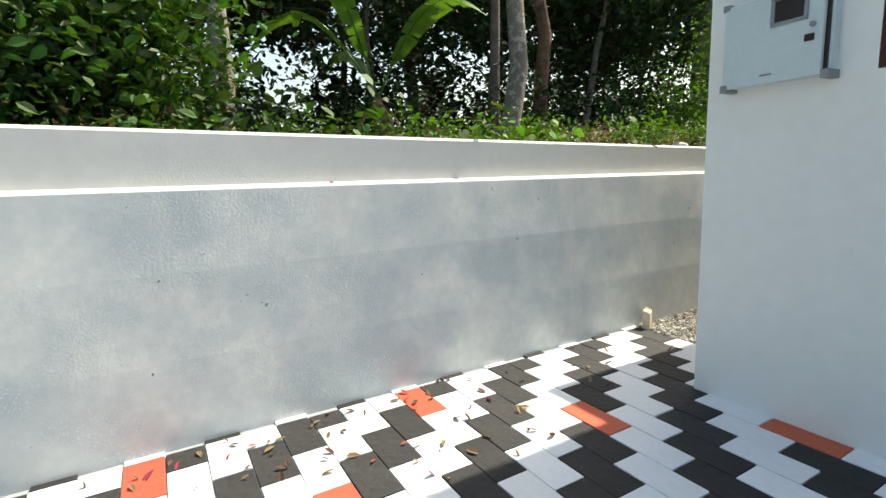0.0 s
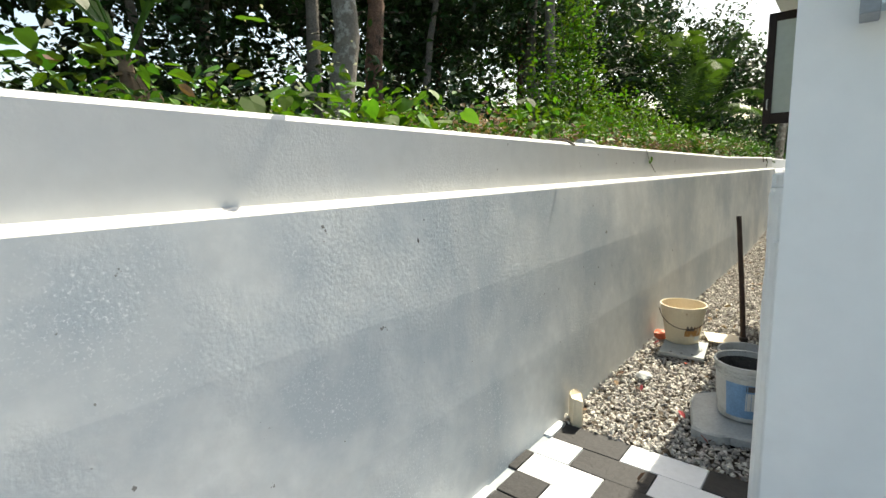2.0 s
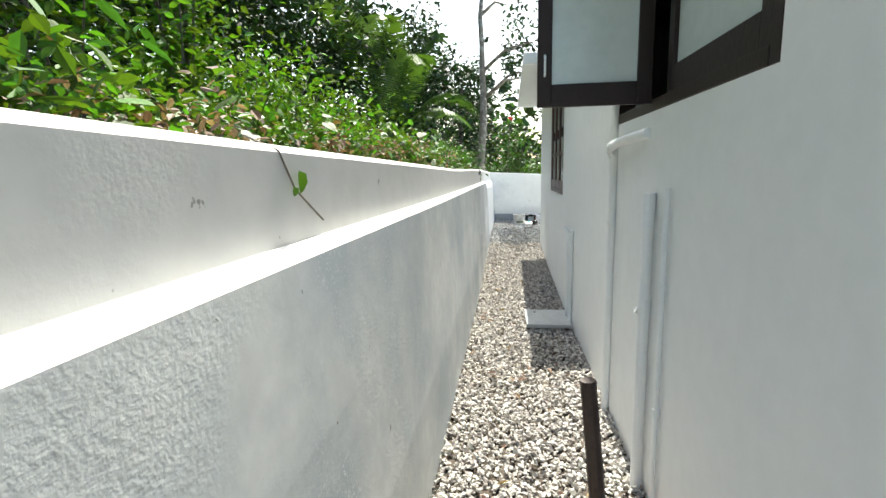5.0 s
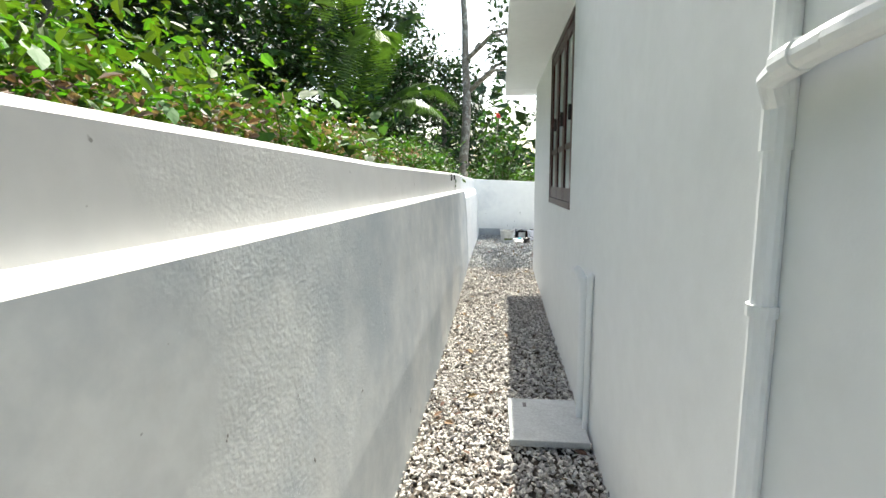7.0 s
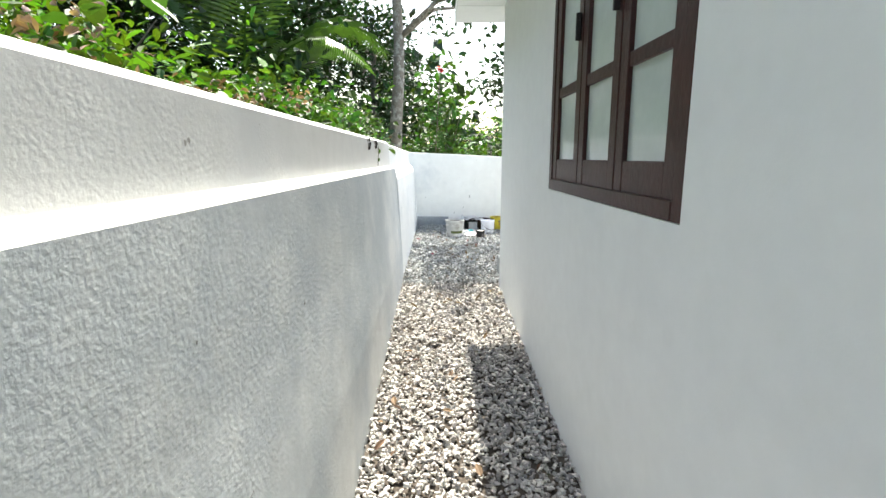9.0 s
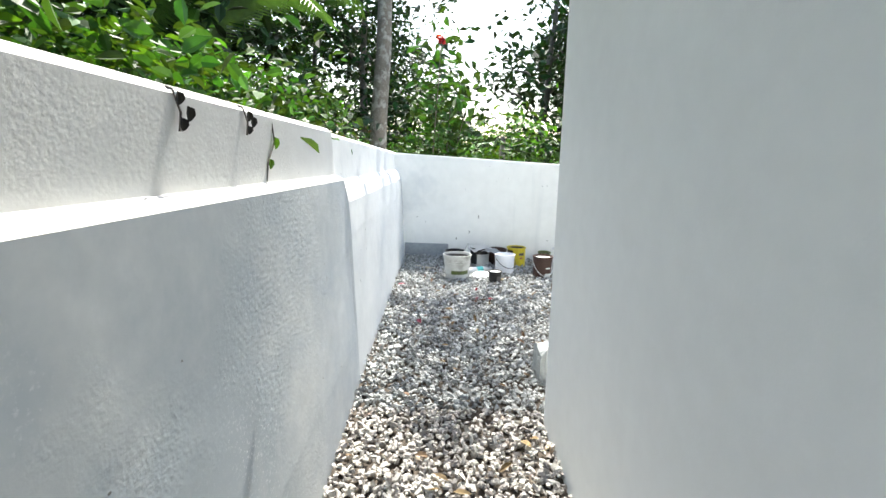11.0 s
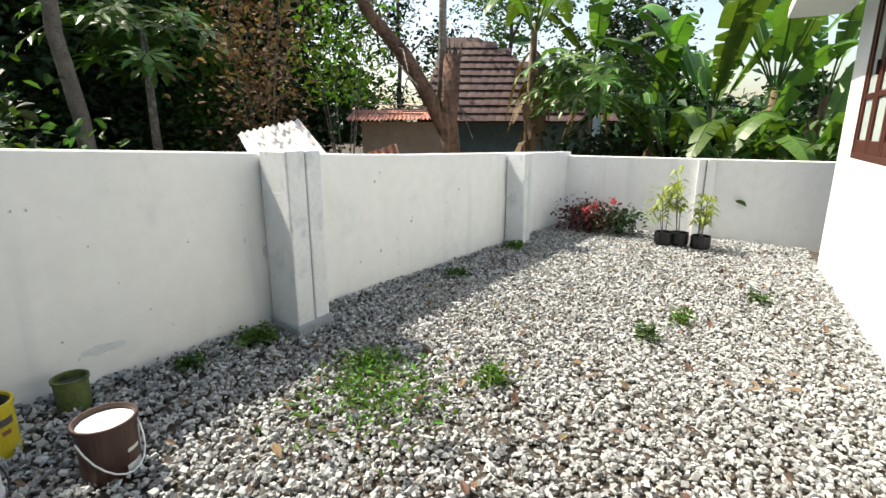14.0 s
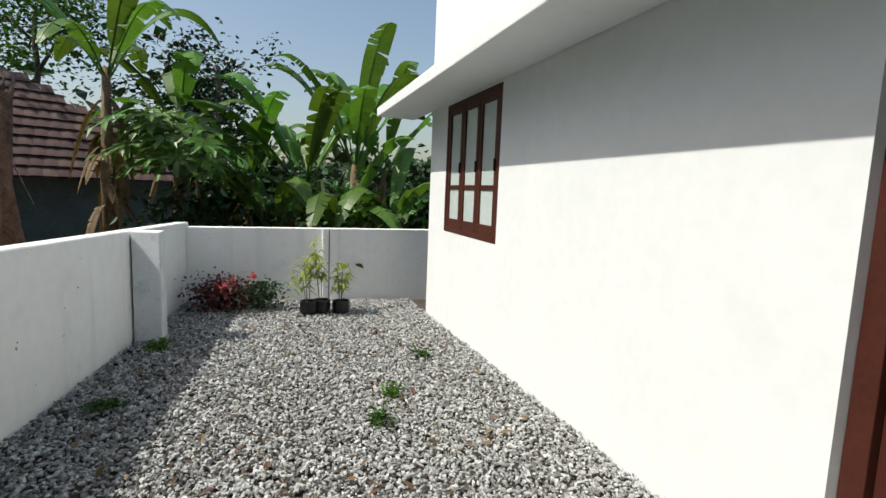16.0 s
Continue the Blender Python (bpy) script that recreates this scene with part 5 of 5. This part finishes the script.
def lump(name, at, r, material, label, category, seed=0, flat=0.7):
    rnd = random.Random(seed)
    bm = bmesh.new()
    bmesh.ops.create_icosphere(bm, subdivisions=2, radius=r)
    for v in bm.verts:
        v.co *= 1 + 0.45 * noise.noise(v.co * (1.6 / r) + Vector((seed, 0, 0)))
        v.co.z *= flat
    ob = link_bm(name, bm, material)
    ob.location = at
    return tagged(ob, label, category)


# passage: cream bucket on a plate, two stacked cement buckets, hoe
plate = base_empty("concrete_plate", pose(5.52, 2.72, 0.03, 0, -2, 6), "grey cast plate with holes lying on the gravel", "plate")
part("slab", box_bm(-0.17, 0.2, -0.165, 0.165, 0, 0.028, bevel=0.004), M_CONC, plate)
for y in (-0.08, 0.0, 0.08):
    part("hole", lathe(bmesh.new(), [(0.011, 0.0275), (0.011, 0.0288), (0.009, 0.0288)], 10, (-0.13, y, 0)), M_DARKLAB, plate, "small dark hole")
pail("bucket", pose(5.70, 2.78, 0.058), 0.178, 0.128, 0.33, M_CREAM, "cream plastic bucket with a dark handle on a plate", fill=M_CREAM, fill_z=0.12,
     labels=((M_ORANGE, 0.08, 0.2, 200, 262), (M_DARKLAB, 0.13, 0.17, 205, 230), (M_PALELAB, 0.04, 0.075, 235, 262)), bail=(112, 0.13, M_HANDLE))
rubble_slab("concrete_slab", (4.5, 2.22, -0.005), 0.62, 0.42, 0.06, 12, M_CONC, "broken pale concrete slab on the gravel", 2)
pail("bucket", pose(4.55, 2.15, 0.06), 0.165, 0.138, 0.34, M_GREYPL, "dirty white paint bucket with a torn blue label", fill=M_DIRT, fill_z=0.3, crust=0.9, ribs=(0.27, 0.295),
     labels=((M_BLUELAB, 0.03, 0.24, 150, 235), (M_BLUELAB, 0.03, 0.24, 237, 275), (M_PALELAB, 0.08, 0.19, 190, 232), (M_DARKLAB, 0.2, 0.235, 190, 245)))
pail("bucket", pose(4.93, 2.2, 0.0), 0.165, 0.138, 0.33, M_GREYPL, "dirty white paint bucket crusted with cement", fill=M_DIRT, fill_z=0.35, crust=0.8, ribs=(0.26, 0.285))
hoe = base_empty("hoe", pose(6.0, 2.36, 0.0), "long-handled hoe standing upright on the gravel", "hoe")
part("handle", tube(bmesh.new(), [(0, 0, 0.02), (0.02, 0.05, 0.6), (0.03, 0.10, 1.12)], [0.022, 0.021, 0.02], 10), M_HANDLE, hoe)
bl = part("blade", box_bm(-0.13, 0.13, 0.03, 0.29, -0.003, 0.003), M_CREAM, hoe, "pale worn flat steel blade")
bl.matrix_basis = pose(0, 0, 0.045, 4, 0, 20)
part("socket", lathe(bmesh.new(), [(0.034, 0.0), (0.034, 0.08), (0.026, 0.085)], 12), M_IRON, hoe)
lump("brick_piece", (5.78, 2.98, 0.05), 0.06, M_RED_TILE, "broken red brick piece by the wall", "brick", 3)
lump("brick_piece", (7.0, 2.04, 0.04), 0.055, M_RUST, "broken red brick piece by the pipe", "brick", 4)
lump("stone", (4.84, 2.83, 0.025), 0.06, M_CONC, "pale flat stone on the gravel", "stone", 5, 0.45)
lump("stone", (5.0, 3.4, 1.735), 0.09, M_CONC, "pale stone on the retaining wall", "stone", 8, 0.6)
rock = rubble_slab("broken_slate", (3.98, 2.97, 0.0), 0.16, 0.08, 0.16, 30, M_CREAM, "upright broken piece of tan stone by the wall", 7, "stone")
cover = base_empty("manhole_cover", pose(10.08, 2.25, 0.02, 0, 0, 1), "pale concrete manhole cover in the gravel", "manhole cover")
part("slab", box_bm(-0.28, 0.28, -0.23, 0.23, 0, 0.042, bevel=0.006), M_CONC, cover)
part("lifting_slot", box_bm(0.15, 0.21, 0.108, 0.132, 0.0415, 0.0435), M_DARKLAB, cover)
br = link_bm("dry_branch", tube(bmesh.new(), [(0, 0, 0), (0.15, 0.05, 0.06), (0.28, -0.02, 0.07), (0.40, -0.05, 0.02)], [0.006, 0.010, 0.012, 0.013], 8), M_BARK)
br.matrix_basis = pose(4.145, 3.33, 1.73, 0, 8, -50) @ Matrix.Diagonal((0.58, 0.58, 0.58, 1))
tagged(br, "short dry branch lying over the retaining wall", "branch")

# back corner: paint pails and cans
GZ = 0.245
G2 = "paint pails by the back wall"
pail("bucket", pose(17.32, 2.42, GZ), 0.145, 0.115, 0.29, M_GREYPL, "dirty white paint bucket with green stains", fill=M_BLACKTIN, fill_z=0.12, crust=0.92, ribs=(0.2, 0.22), labels=((M_GREENTIN, 0.09, 0.13, 150, 240), (M_PALELAB, 0.03, 0.085, 170, 230)), group=G2)
pail("paint_can", pose(17.58, 1.88, GZ), 0.108, 0.098, 0.25, M_WHITEPL, "white plastic paint pail with a wire handle", "paint can", fill=M_PAINT, fill_z=0.85, ribs=(0.11,), bail=(120, 0.1, M_IRON), group=G2)
pail("paint_can", pose(17.46, 1.48, GZ), 0.105, 0.1, 0.26, M_BROWNTIN, "dark brown paint tin with white dried paint inside", "paint can", fill=M_PAINT, fill_z=0.93, labels=((M_PALELAB, 0.04, 0.08, 185, 225), (M_PALELAB, 0.13, 0.145, 190, 220), (M_PALELAB, 0.08, 0.2, 235, 250)), bail=(100, 0.16, M_PVC), group=G2)
pail("paint_can", pose(18.0, 1.69, GZ + 0.01), 0.108, 0.108, 0.25, M_YELLOW, "yellow paint tin with a dark rusty inside", "paint can", fill=M_DIRT, fill_z=0.5, crust=0.95, labels=((M_DARKLAB, 0.16, 0.19, 190, 225), (M_RUST, 0.12, 0.14, 195, 215), (M_BLACKTIN, 0.01, 0.22, 92, 152)), group=G2)
pail("paint_can", pose(18.1, 1.33, GZ + 0.02), 0.072, 0.07, 0.17, M_GREENTIN, "small green paint tin streaked with paint", "paint can", fill=M_DIRT, fill_z=0.8, group=G2)
pail("paint_can", pose(17.16, 2.03, GZ), 0.066, 0.066, 0.15, M_BLACKTIN, "small black paint tin full of white paint", "paint can", fill=M_PAINT, fill_z=0.95, labels=((M_DARKLAB, 0.03, 0.1, 190, 240),), group=G2)
pail("paint_can", pose(17.98, 2.13, GZ), 0.112, 0.11, 0.25, M_BLACKTIN, "black paint pail with a pale label and rags on top", "paint can", fill=M_DIRT, fill_z=0.9, labels=((M_PALELAB, 0.03, 0.18, 160, 255),), group=G2)
pail("paint_can", pose(18.08, 1.92, GZ), 0.12, 0.10, 0.22, M_BROWNTIN, "dark brown plastic pail behind the white ones", "paint can", fill=M_DIRT, fill_z=0.6, group=G2)
pail("paint_can", pose(18.02, 2.42, GZ), 0.12, 0.10, 0.2, M_BLACKTIN, "black plastic pail by the wall", "paint can", fill=M_DIRT, fill_z=0.6, group=G2)


def rag(name, at, sx, sy, material, label, seed, category="rag", amp=0.05, rz=0):
    """A crumpled sheet."""
    n = 10
    bm = bmesh.new()
    g = [[bm.verts.new((sx * (i / n - 0.5), sy * (j / n - 0.5), amp * noise.noise(Vector((i * 0.27 + seed * 7, j * 0.27, seed))) - 0.35 * amp * ((2 * i / n - 1) ** 2 + (2 * j / n - 1) ** 2))) for j in range(n + 1)] for i in range(n + 1)]
    for i in range(n):
        for j in range(n):
            bm.faces.new((g[i][j], g[i + 1][j], g[i + 1][j + 1], g[i][j + 1]))
    bmesh.ops.solidify(bm, geom=bm.faces[:], thickness=0.003)
    ob = link_bm(name, bm, material, True)
    ob.matrix_basis = pose(*at, 0, 0, rz)
    return tagged(ob, label, category)


rag("plastic_bag", (17.97, 2.14, GZ + 0.265), 0.3, 0.25, M_PAINT, "crumpled white sacking on a paint pail", 1, "bag", 0.045, 20)
rag("plastic_bag", (17.85, 2.0, GZ + 0.25), 0.2, 0.16, M_PALELAB, "crumpled pale plastic on a pail", 2, "bag", 0.04, 50)
rag("plastic_sheet", (17.55, 2.62, GZ + 0.03), 0.34, 0.16, M_PALELAB, "crumpled pale plastic sheet on the gravel", 3, "plastic sheet", 0.06, -20)
lid = link_bm("round_cover", lathe(bmesh.new(), [(0.10, 0), (0.108, 0.006), (0.108, 0.018), (0.1, 0.02), (0.096, 0.014), (0.02, 0.012)], 28), M_PAINT)
lid.matrix_basis = pose(17.34, 2.14, GZ + 0.035, 0, -18, 10)
tagged(lid, "white paint-crusted round cover lying on the gravel", "cover")
bt = base_empty("plastic_bottle", pose(17.55, 2.2, GZ + 0.06, 0, 88, -65), "clear plastic bottle with a teal label lying down", "bottle")
part("body", lathe(bmesh.new(), [(0.035, -0.13), (0.042, -0.12), (0.042, 0.08), (0.03, 0.13), (0.014, 0.16), (0.014, 0.18)], 18), M_PALELAB, bt)
part("label", lathe(bmesh.new(), [(0.0425, 0.0), (0.0435, 0.002), (0.0435, 0.075), (0.0425, 0.077)], 18), mat("teal_label", (0.10, 0.50, 0.47), 0.4, 0.1, 8, 0.05, 40), bt, "teal label")
part("cap", lathe(bmesh.new(), [(0.016, 0.178), (0.016, 0.198), (0.013, 0.2)], 14), M_PALELAB, bt)
for k, (x, y, r) in enumerate(((17.75, 2.75, 35), (17.8, 2.85, 50), (17.7, 2.6, 28), (17.98, 2.3, 80))):
    st = link_bm("wooden_stick", tube(bmesh.new(), [(-0.25, 0, 0.012), (0, 0.01, 0.016), (0.25, 0, 0.012)], 0.011, 7), M_CREAM if k % 2 else M_BARK_PALE)
    st.matrix_basis = pose(x, y, GZ + 0.03, 0, 30 if k == 3 else 2, r)
    tagged(st, "wooden stick lying among the pails", "stick", "sticks by the pails")
pole = link_bm("white_stick", tube(bmesh.new(), [(17.96, 2.40, GZ - 0.01), (17.93, 2.33, GZ + 0.15), (17.94, 2.27, GZ + 0.30)], 0.014, 8), M_PALELAB)
tagged(pole, "white plastic stick leaning on the black pail", "stick")
cp = link_bm("cement_patch", box_bm(-0.012, 0, 0, 0.56, 0, 0.22, bevel=0.004), M_CEMENT)
cp.matrix_basis = pose(back_x(2.5) - 0.002, 2.5, 0.24, 0, 0, -4.9)
tagged(cp, "bare grey cement patch at the wall's foot", "wall patch", kind="structure")
rubble_slab("cement_spill", (15.62, 1.33, 0.225), 0.5, 0.95, 0.03, 12, M_CEMSPILL, "flat pale slab of spilled cement on the gravel", 12, "cement slab")
rubble_slab("cement_chip", (15.95, 1.08, 0.25), 0.09, 0.06, 0.02, 0, M_PAINT, "white cement chip on the gravel", 13, "chip")
rubble_slab("concrete_block", (15.02, 1.93, 0.15), 0.2, 0.17, 0.26, 8, M_CONC, "pale concrete block standing near the house corner", 15, "block")


# ---- plants in the yard ----
def weed(at, r, h, n, label="low green weed growing through the gravel", seed=0):
    w = base_empty("weed", pose(*at), label, "weed", "weeds in the gravel")
    rnd = random.Random(seed)
    p = RNG.normal(size=(n, 3)) * np.array([r * 0.5, r * 0.5, h * 0.3]) + np.array([0, 0, h * 0.5])
    c = leaf_cloud("leaves", p[p[:, 2] > 0], (0.010, 0.024), M_LEAF_BRIGHT if seed % 2 == 0 else M_LEAF, up=0.4, long=2.6)
    c.parent = w
    for k in range(6):
        a = rnd.uniform(0, 6.28)
        part("stem", tube(bmesh.new(), [(0, 0, 0), (math.cos(a) * r * 0.6, math.sin(a) * r * 0.6, h)], 0.002, 4), M_LEAF, w)
    return w


for k, (x, y, r, h, n) in enumerate(((16.92, 0.52, 0.38, 0.08, 520), (17.15, 0.25, 0.18, 0.08, 400), (16.48, 0.04, 0.09, 0.09, 160), (15.85, -1.07, 0.08, 0.1, 130), (15.67, -1.5, 0.07, 0.09, 110), (15.15, -2.45, 0.09, 0.08, 130),
                                     (17.97, 0.36, 0.12, 0.06, 250), (17.65, -1.73, 0.12, 0.05, 200), (17.6, -3.1, 0.12, 0.09, 200), (18.0, 0.8, 0.08, 0.05, 120))):
    weed((x, y, float(ground_z(np.float64(x), np.float64(y)))), r, h, n, seed=k)


def croton(at, h, seed, material, long=0.2):
    """A potted sapling: grow bag, thin stems, long narrow leaves in tufts."""
    rnd = random.Random(seed)
    p = base_empty("potted_plant", pose(*at), "young plant with long yellow-green leaves in a black grow bag", "potted plant", "grow bags on the gravel")
    part("grow_bag", lathe(bmesh.new(), [(0.10, 0), (0.115, 0.02), (0.115, 0.14), (0.11, 0.16), (0.10, 0.158), (0.098, 0.13)], 16), M_BLACKTIN, p, "black plastic grow bag")
    for k in range(3):
        a = rnd.uniform(0, 6.28)
        top = Vector((math.cos(a) * 0.09, math.sin(a) * 0.09, h * rnd.uniform(0.7, 1.0)))
        part("stem", tube(bmesh.new(), [(math.cos(a) * 0.03, math.sin(a) * 0.03, 0.12), top], [0.006, 0.004], 5), M_BARK, p)
        for j in range(20):
            b, z = rnd.uniform(0, 6.28), rnd.uniform(-0.32, 0.04)
            bm = bmesh.new()
            d = Vector((math.cos(b), math.sin(b), 0))
            w = Vector((-d.y, d.x, 0)) * 0.009
            c = top + Vector((0, 0, z))
            w = w * 2.2
            lift = rnd.uniform(0.03, 0.12)
            v = [bm.verts.new(q) for q in (c, c + d * long * 0.5 + w + Vector((0, 0, lift)), c + d * long * 0.5 - w + Vector((0, 0, lift)), c + d * long + Vector((0, 0, lift - 0.07)))]
            bm.faces.new((v[0], v[1], v[2])), bm.faces.new((v[1], v[3], v[2]))
            part("leaf", bm, material, p)
    return p


M_CROTON = mat("yellow_green_leaf", (0.30, 0.36, 0.07), 0.4, 0.2, 4, 0, per_object=0.35, transl=0.35)
croton((16.12, -4.45, 0.15), 0.72, 1, M_CROTON, 0.24)
croton((15.95, -4.5, 0.15), 0.85, 2, M_CROTON, 0.2)
croton((15.7, -4.45, 0.14), 0.62, 3, M_CROTON, 0.2)
M_MAROON = mat("maroon_leaf", (0.12, 0.024, 0.022), 0.5, 0.3, 4, 0, per_island=0.4, transl=0.2)
M_PINK = mat("pink_petal", (0.65, 0.12, 0.16), 0.5, 0.2, 4, 0, per_island=0.3, transl=0.3)
shrub("flower_bush", (17.2, -4.9, 0.13), 0.38, 0.40, 1300, (0.02, 0.05), M_MAROON, "low dark red-leaved bush in the corner", "flower bush", seed=21)
shrub("flower_bush", (16.75, -4.85, 0.15), 0.3, 0.32, 500, (0.025, 0.055), M_LEAF_DARK, "low dark green bush in the corner", "flower bush", seed=22)
fl = base_empty("pink_flower", pose(17.05, -4.65, 0.2), "small pink flowers above the corner bush", "flower")
for k, (x, y, z) in enumerate(((0, 0, 0.36), (-0.25, 0.0, 0.42), (0.12, 0.05, 0.3))):
    part("stem", tube(bmesh.new(), [(x, y, 0.0), (x, y, z)], 0.004, 5), M_LEAF, fl)
    c = leaf_cloud("blossom", RNG.normal(size=(22, 3)) * 0.02 + np.array([x, y, z]), (0.02, 0.04), M_PINK)
    c.parent = fl


hib = base_empty("red_flower", pose(19.1, 2.75, 0), "single red blossom on a tall thin stem beyond the wall", "flower")
part("stem", tube(bmesh.new(), [(0, 0, -0.1), (0.05, -0.02, 1.6), (-0.1, -0.11, 3.03)], [0.014, 0.010, 0.005], 6), M_BARK, hib)
hb = leaf_cloud("blossom", RNG.normal(size=(16, 3)) * 0.018 + np.array([-0.1, -0.11, 3.05]), (0.04, 0.07), mat("red_petal", (0.62, 0.03, 0.05), 0.5, 0.15, 4, 0, per_island=0.3, transl=0.3))
hb.parent = hib
hf = leaf_cloud("foliage", RNG.normal(size=(260, 3)) * np.array([0.16, 0.16, 0.5]) + np.array([0, -0.05, 1.9]), (0.03, 0.07), M_LEAF)
hf.parent = hib


# ---- trailing vine and fallen leaves ----
M_DARKLEAF = mat("shrivelled_leaf", (0.03, 0.026, 0.022), 0.8, 0.3, 6, 0, transl=0.05)


def creeper(pts, leaves_at, label, leaf_mat=None):
    v = base_empty("creeper", pose(*pts[0]), label, "creeper", "creepers over the retaining wall")
    o = Vector(pts[0])
    hug = lambda x, y, z: Vector((x, y + upper_y(x) - 3.30 if y < 3.35 else y - 0.1, z)) - o
    part("stem", tube(bmesh.new(), [hug(*p) for p in pts], 0.003, 5), M_BARK, v)
    for (x, y, z), s in leaves_at:
        bm = bmesh.new()
        c = hug(x, y, z)
        ring = [(0, -0.5), (0.45, -0.35), (0.5, 0.05), (0.25, 0.4), (0, 0.55), (-0.25, 0.4), (-0.5, 0.05), (-0.45, -0.35)]
        vs = [bm.verts.new(c + Vector((a * s, -0.015 - 0.02 * abs(a), -b * s))) for a, b in ring]
        m = bm.verts.new(c + Vector((0, -0.012, 0)))
        for i in range(8):
            bm.faces.new((vs[i], vs[(i + 1) % 8], m))
        part("leaf", bm, leaf_mat or M_LEAF_BRIGHT, v)
    return v


creeper([(6.02, 3.42, 1.74), (6.04, 3.31, 1.70), (6.10, 3.30, 1.60), (6.28, 3.30, 1.50)], [((6.12, 3.31, 1.62), 0.06), ((6.08, 3.31, 1.595), 0.025)], "trailing creeper with one bright leaf on the wall")
creeper([(13.31, 3.42, 1.68), (13.32, 3.31, 1.65), (13.33, 3.30, 1.60), (13.32, 3.30, 1.56)], [((13.31, 3.31, 1.63), 0.03), ((13.35, 3.31, 1.60), 0.035), ((13.32, 3.31, 1.575), 0.03)], "short shrivelled creeper with dark dry leaves on the wall", M_DARKLEAF)
creeper([(13.69, 3.42, 1.68), (13.70, 3.31, 1.65), (13.71, 3.30, 1.61), (13.70, 3.30, 1.57)], [((13.70, 3.31, 1.625), 0.03), ((13.73, 3.31, 1.61), 0.035), ((13.70, 3.31, 1.585), 0.025)], "short shrivelled creeper with dark dry leaves on the wall", M_DARKLEAF)
creeper([(13.96, 3.42, 1.68), (13.95, 3.31, 1.62), (13.94, 3.30, 1.56), (13.87, 3.30, 1.49), (13.85, 3.30, 1.43)], [((13.93, 3.31, 1.555), 0.04), ((13.87, 3.31, 1.485), 0.034)], "thin trailing creeper with small leaves on the wall")
petal = rag("petal", (1.02, 3.19, 1.482), 0.03, 0.02, M_PINK, "dry red petal on the wall's ledge", 5, "petal", 0.02)


def dry_leaves(name, pts, size, material, label):
    c = leaf_cloud(name, pts, size, material, up=0.75, long=2.2, droop=0.0)
    return tagged(c, label, "leaves", kind="stuff")


def scatter_at(n, x0, x1, y0, y1, lift):
    p = np.stack([RNG.uniform(x0, x1, n), RNG.uniform(y0, y1, n)], 1)
    return np.column_stack([p, ground_z(p[:, 0], p[:, 1]) + lift])


dry_leaves("fallen_leaves", np.concatenate([scatter_at(330, 14.7, 17.7, -5, 2.8, 0.022), scatter_at(120, 4.0, 14.5, 2.05, 3.0, 0.022)]), (0.018, 0.042), M_LEAF_DRY, "dry brown leaves fallen on the gravel")
dry_leaves("fallen_leaves", np.concatenate([scatter_at(34, 0.4, 1.9, 1.9, 3.0, 0.012), scatter_at(24, -1.0, 0.9, 2.3, 3.02, 0.012), scatter_at(12, 1.8, 3.6, 1.9, 3.0, 0.012)]), (0.02, 0.045), M_LEAF_DRY, "dry curled leaves fallen on the paving")
M_REDLEAF = mat("red_dry_leaf", (0.36, 0.05, 0.06), 0.7, 0.2, 4, 0, per_island=0.4, transl=0.15)
dry_leaves("fallen_petals", np.concatenate([scatter_at(14, -0.8, 2.0, 1.9, 3.0, 0.014), scatter_at(8, 4, 6, 2.2, 3.0, 0.02), scatter_at(6, 15.5, 17, 1.5, 3, 0.022)]), (0.02, 0.04), M_REDLEAF, "red dried petals on the ground")


# ---- scuffs and smears on the walls ----
def wall_mark(m, w, h, material, label, seed, name="wall_scuff"):
    """A thin uneven smear on a wall; local x along it, z up, y out of it."""
    rnd = random.Random(seed)
    bm = bmesh.new()
    n = 14
    ring = [(math.cos(2 * math.pi * k / n) * w / 2 * rnd.uniform(0.7, 1.1), math.sin(2 * math.pi * k / n) * h / 2 * rnd.uniform(0.6, 1.1)) for k in range(n)]
    a = [bm.verts.new((x, -0.004, z)) for x, z in ring]
    b = [bm.verts.new((x * 0.9, 0.0025, z * 0.9)) for x, z in ring]
    for k in range(n):
        bm.faces.new((a[k], a[(k + 1) % n], b[(k + 1) % n], b[k]))
    bm.faces.new(a[::-1]), bm.faces.new(b)
    ob = link_bm(name, bm, material)
    ob.matrix_basis = m
    return tagged(ob, label, "wall mark", kind="structure")


for k, (y, z, w, h, mt, lb) in enumerate(((2.13, 0.82, 0.012, 0.06, M_DARKLAB, "short black scrape on the boundary wall"), (2.24, 0.62, 0.012, 0.05, M_DARKLAB, "short black scrape on the boundary wall"),
                                          (2.40, 0.53, 0.012, 0.04, M_DARKLAB, "short black scrape on the boundary wall"), (1.10, 0.445, 0.26, 0.07, M_PILLAR, "grey damp smear on the boundary wall"),
                                          (0.21, 0.87, 0.03, 0.05, M_PILLAR, "small grey smudge on the boundary wall"), (0.06, 0.76, 0.06, 0.12, M_PILLAR, "grey smudge beside the pillar"))):
    wall_mark(pose(back_x(y), y, z, 0, 0, 85), w, h, mt, lb, k)
for k, (x, z, w, h) in enumerate(((2.76, 1.28, 0.012, 0.035), (2.785, 1.27, 0.008, 0.012), (3.14, 1.066, 0.012, 0.012), (2.81, 1.366, 0.006, 0.006), (3.02, 1.295, 0.007, 0.007), (3.76, 0.92, 0.012, 0.01), (2.83, 1.10, 0.008, 0.02))):
    face_y = 3.07 + 0.083 * (z - 0.5) / 0.96
    wall_mark(pose(x, face_y, z, 5, 0, 180), w, h, M_DARKLAB, "small dark scuff on the retaining wall", 20 + k)
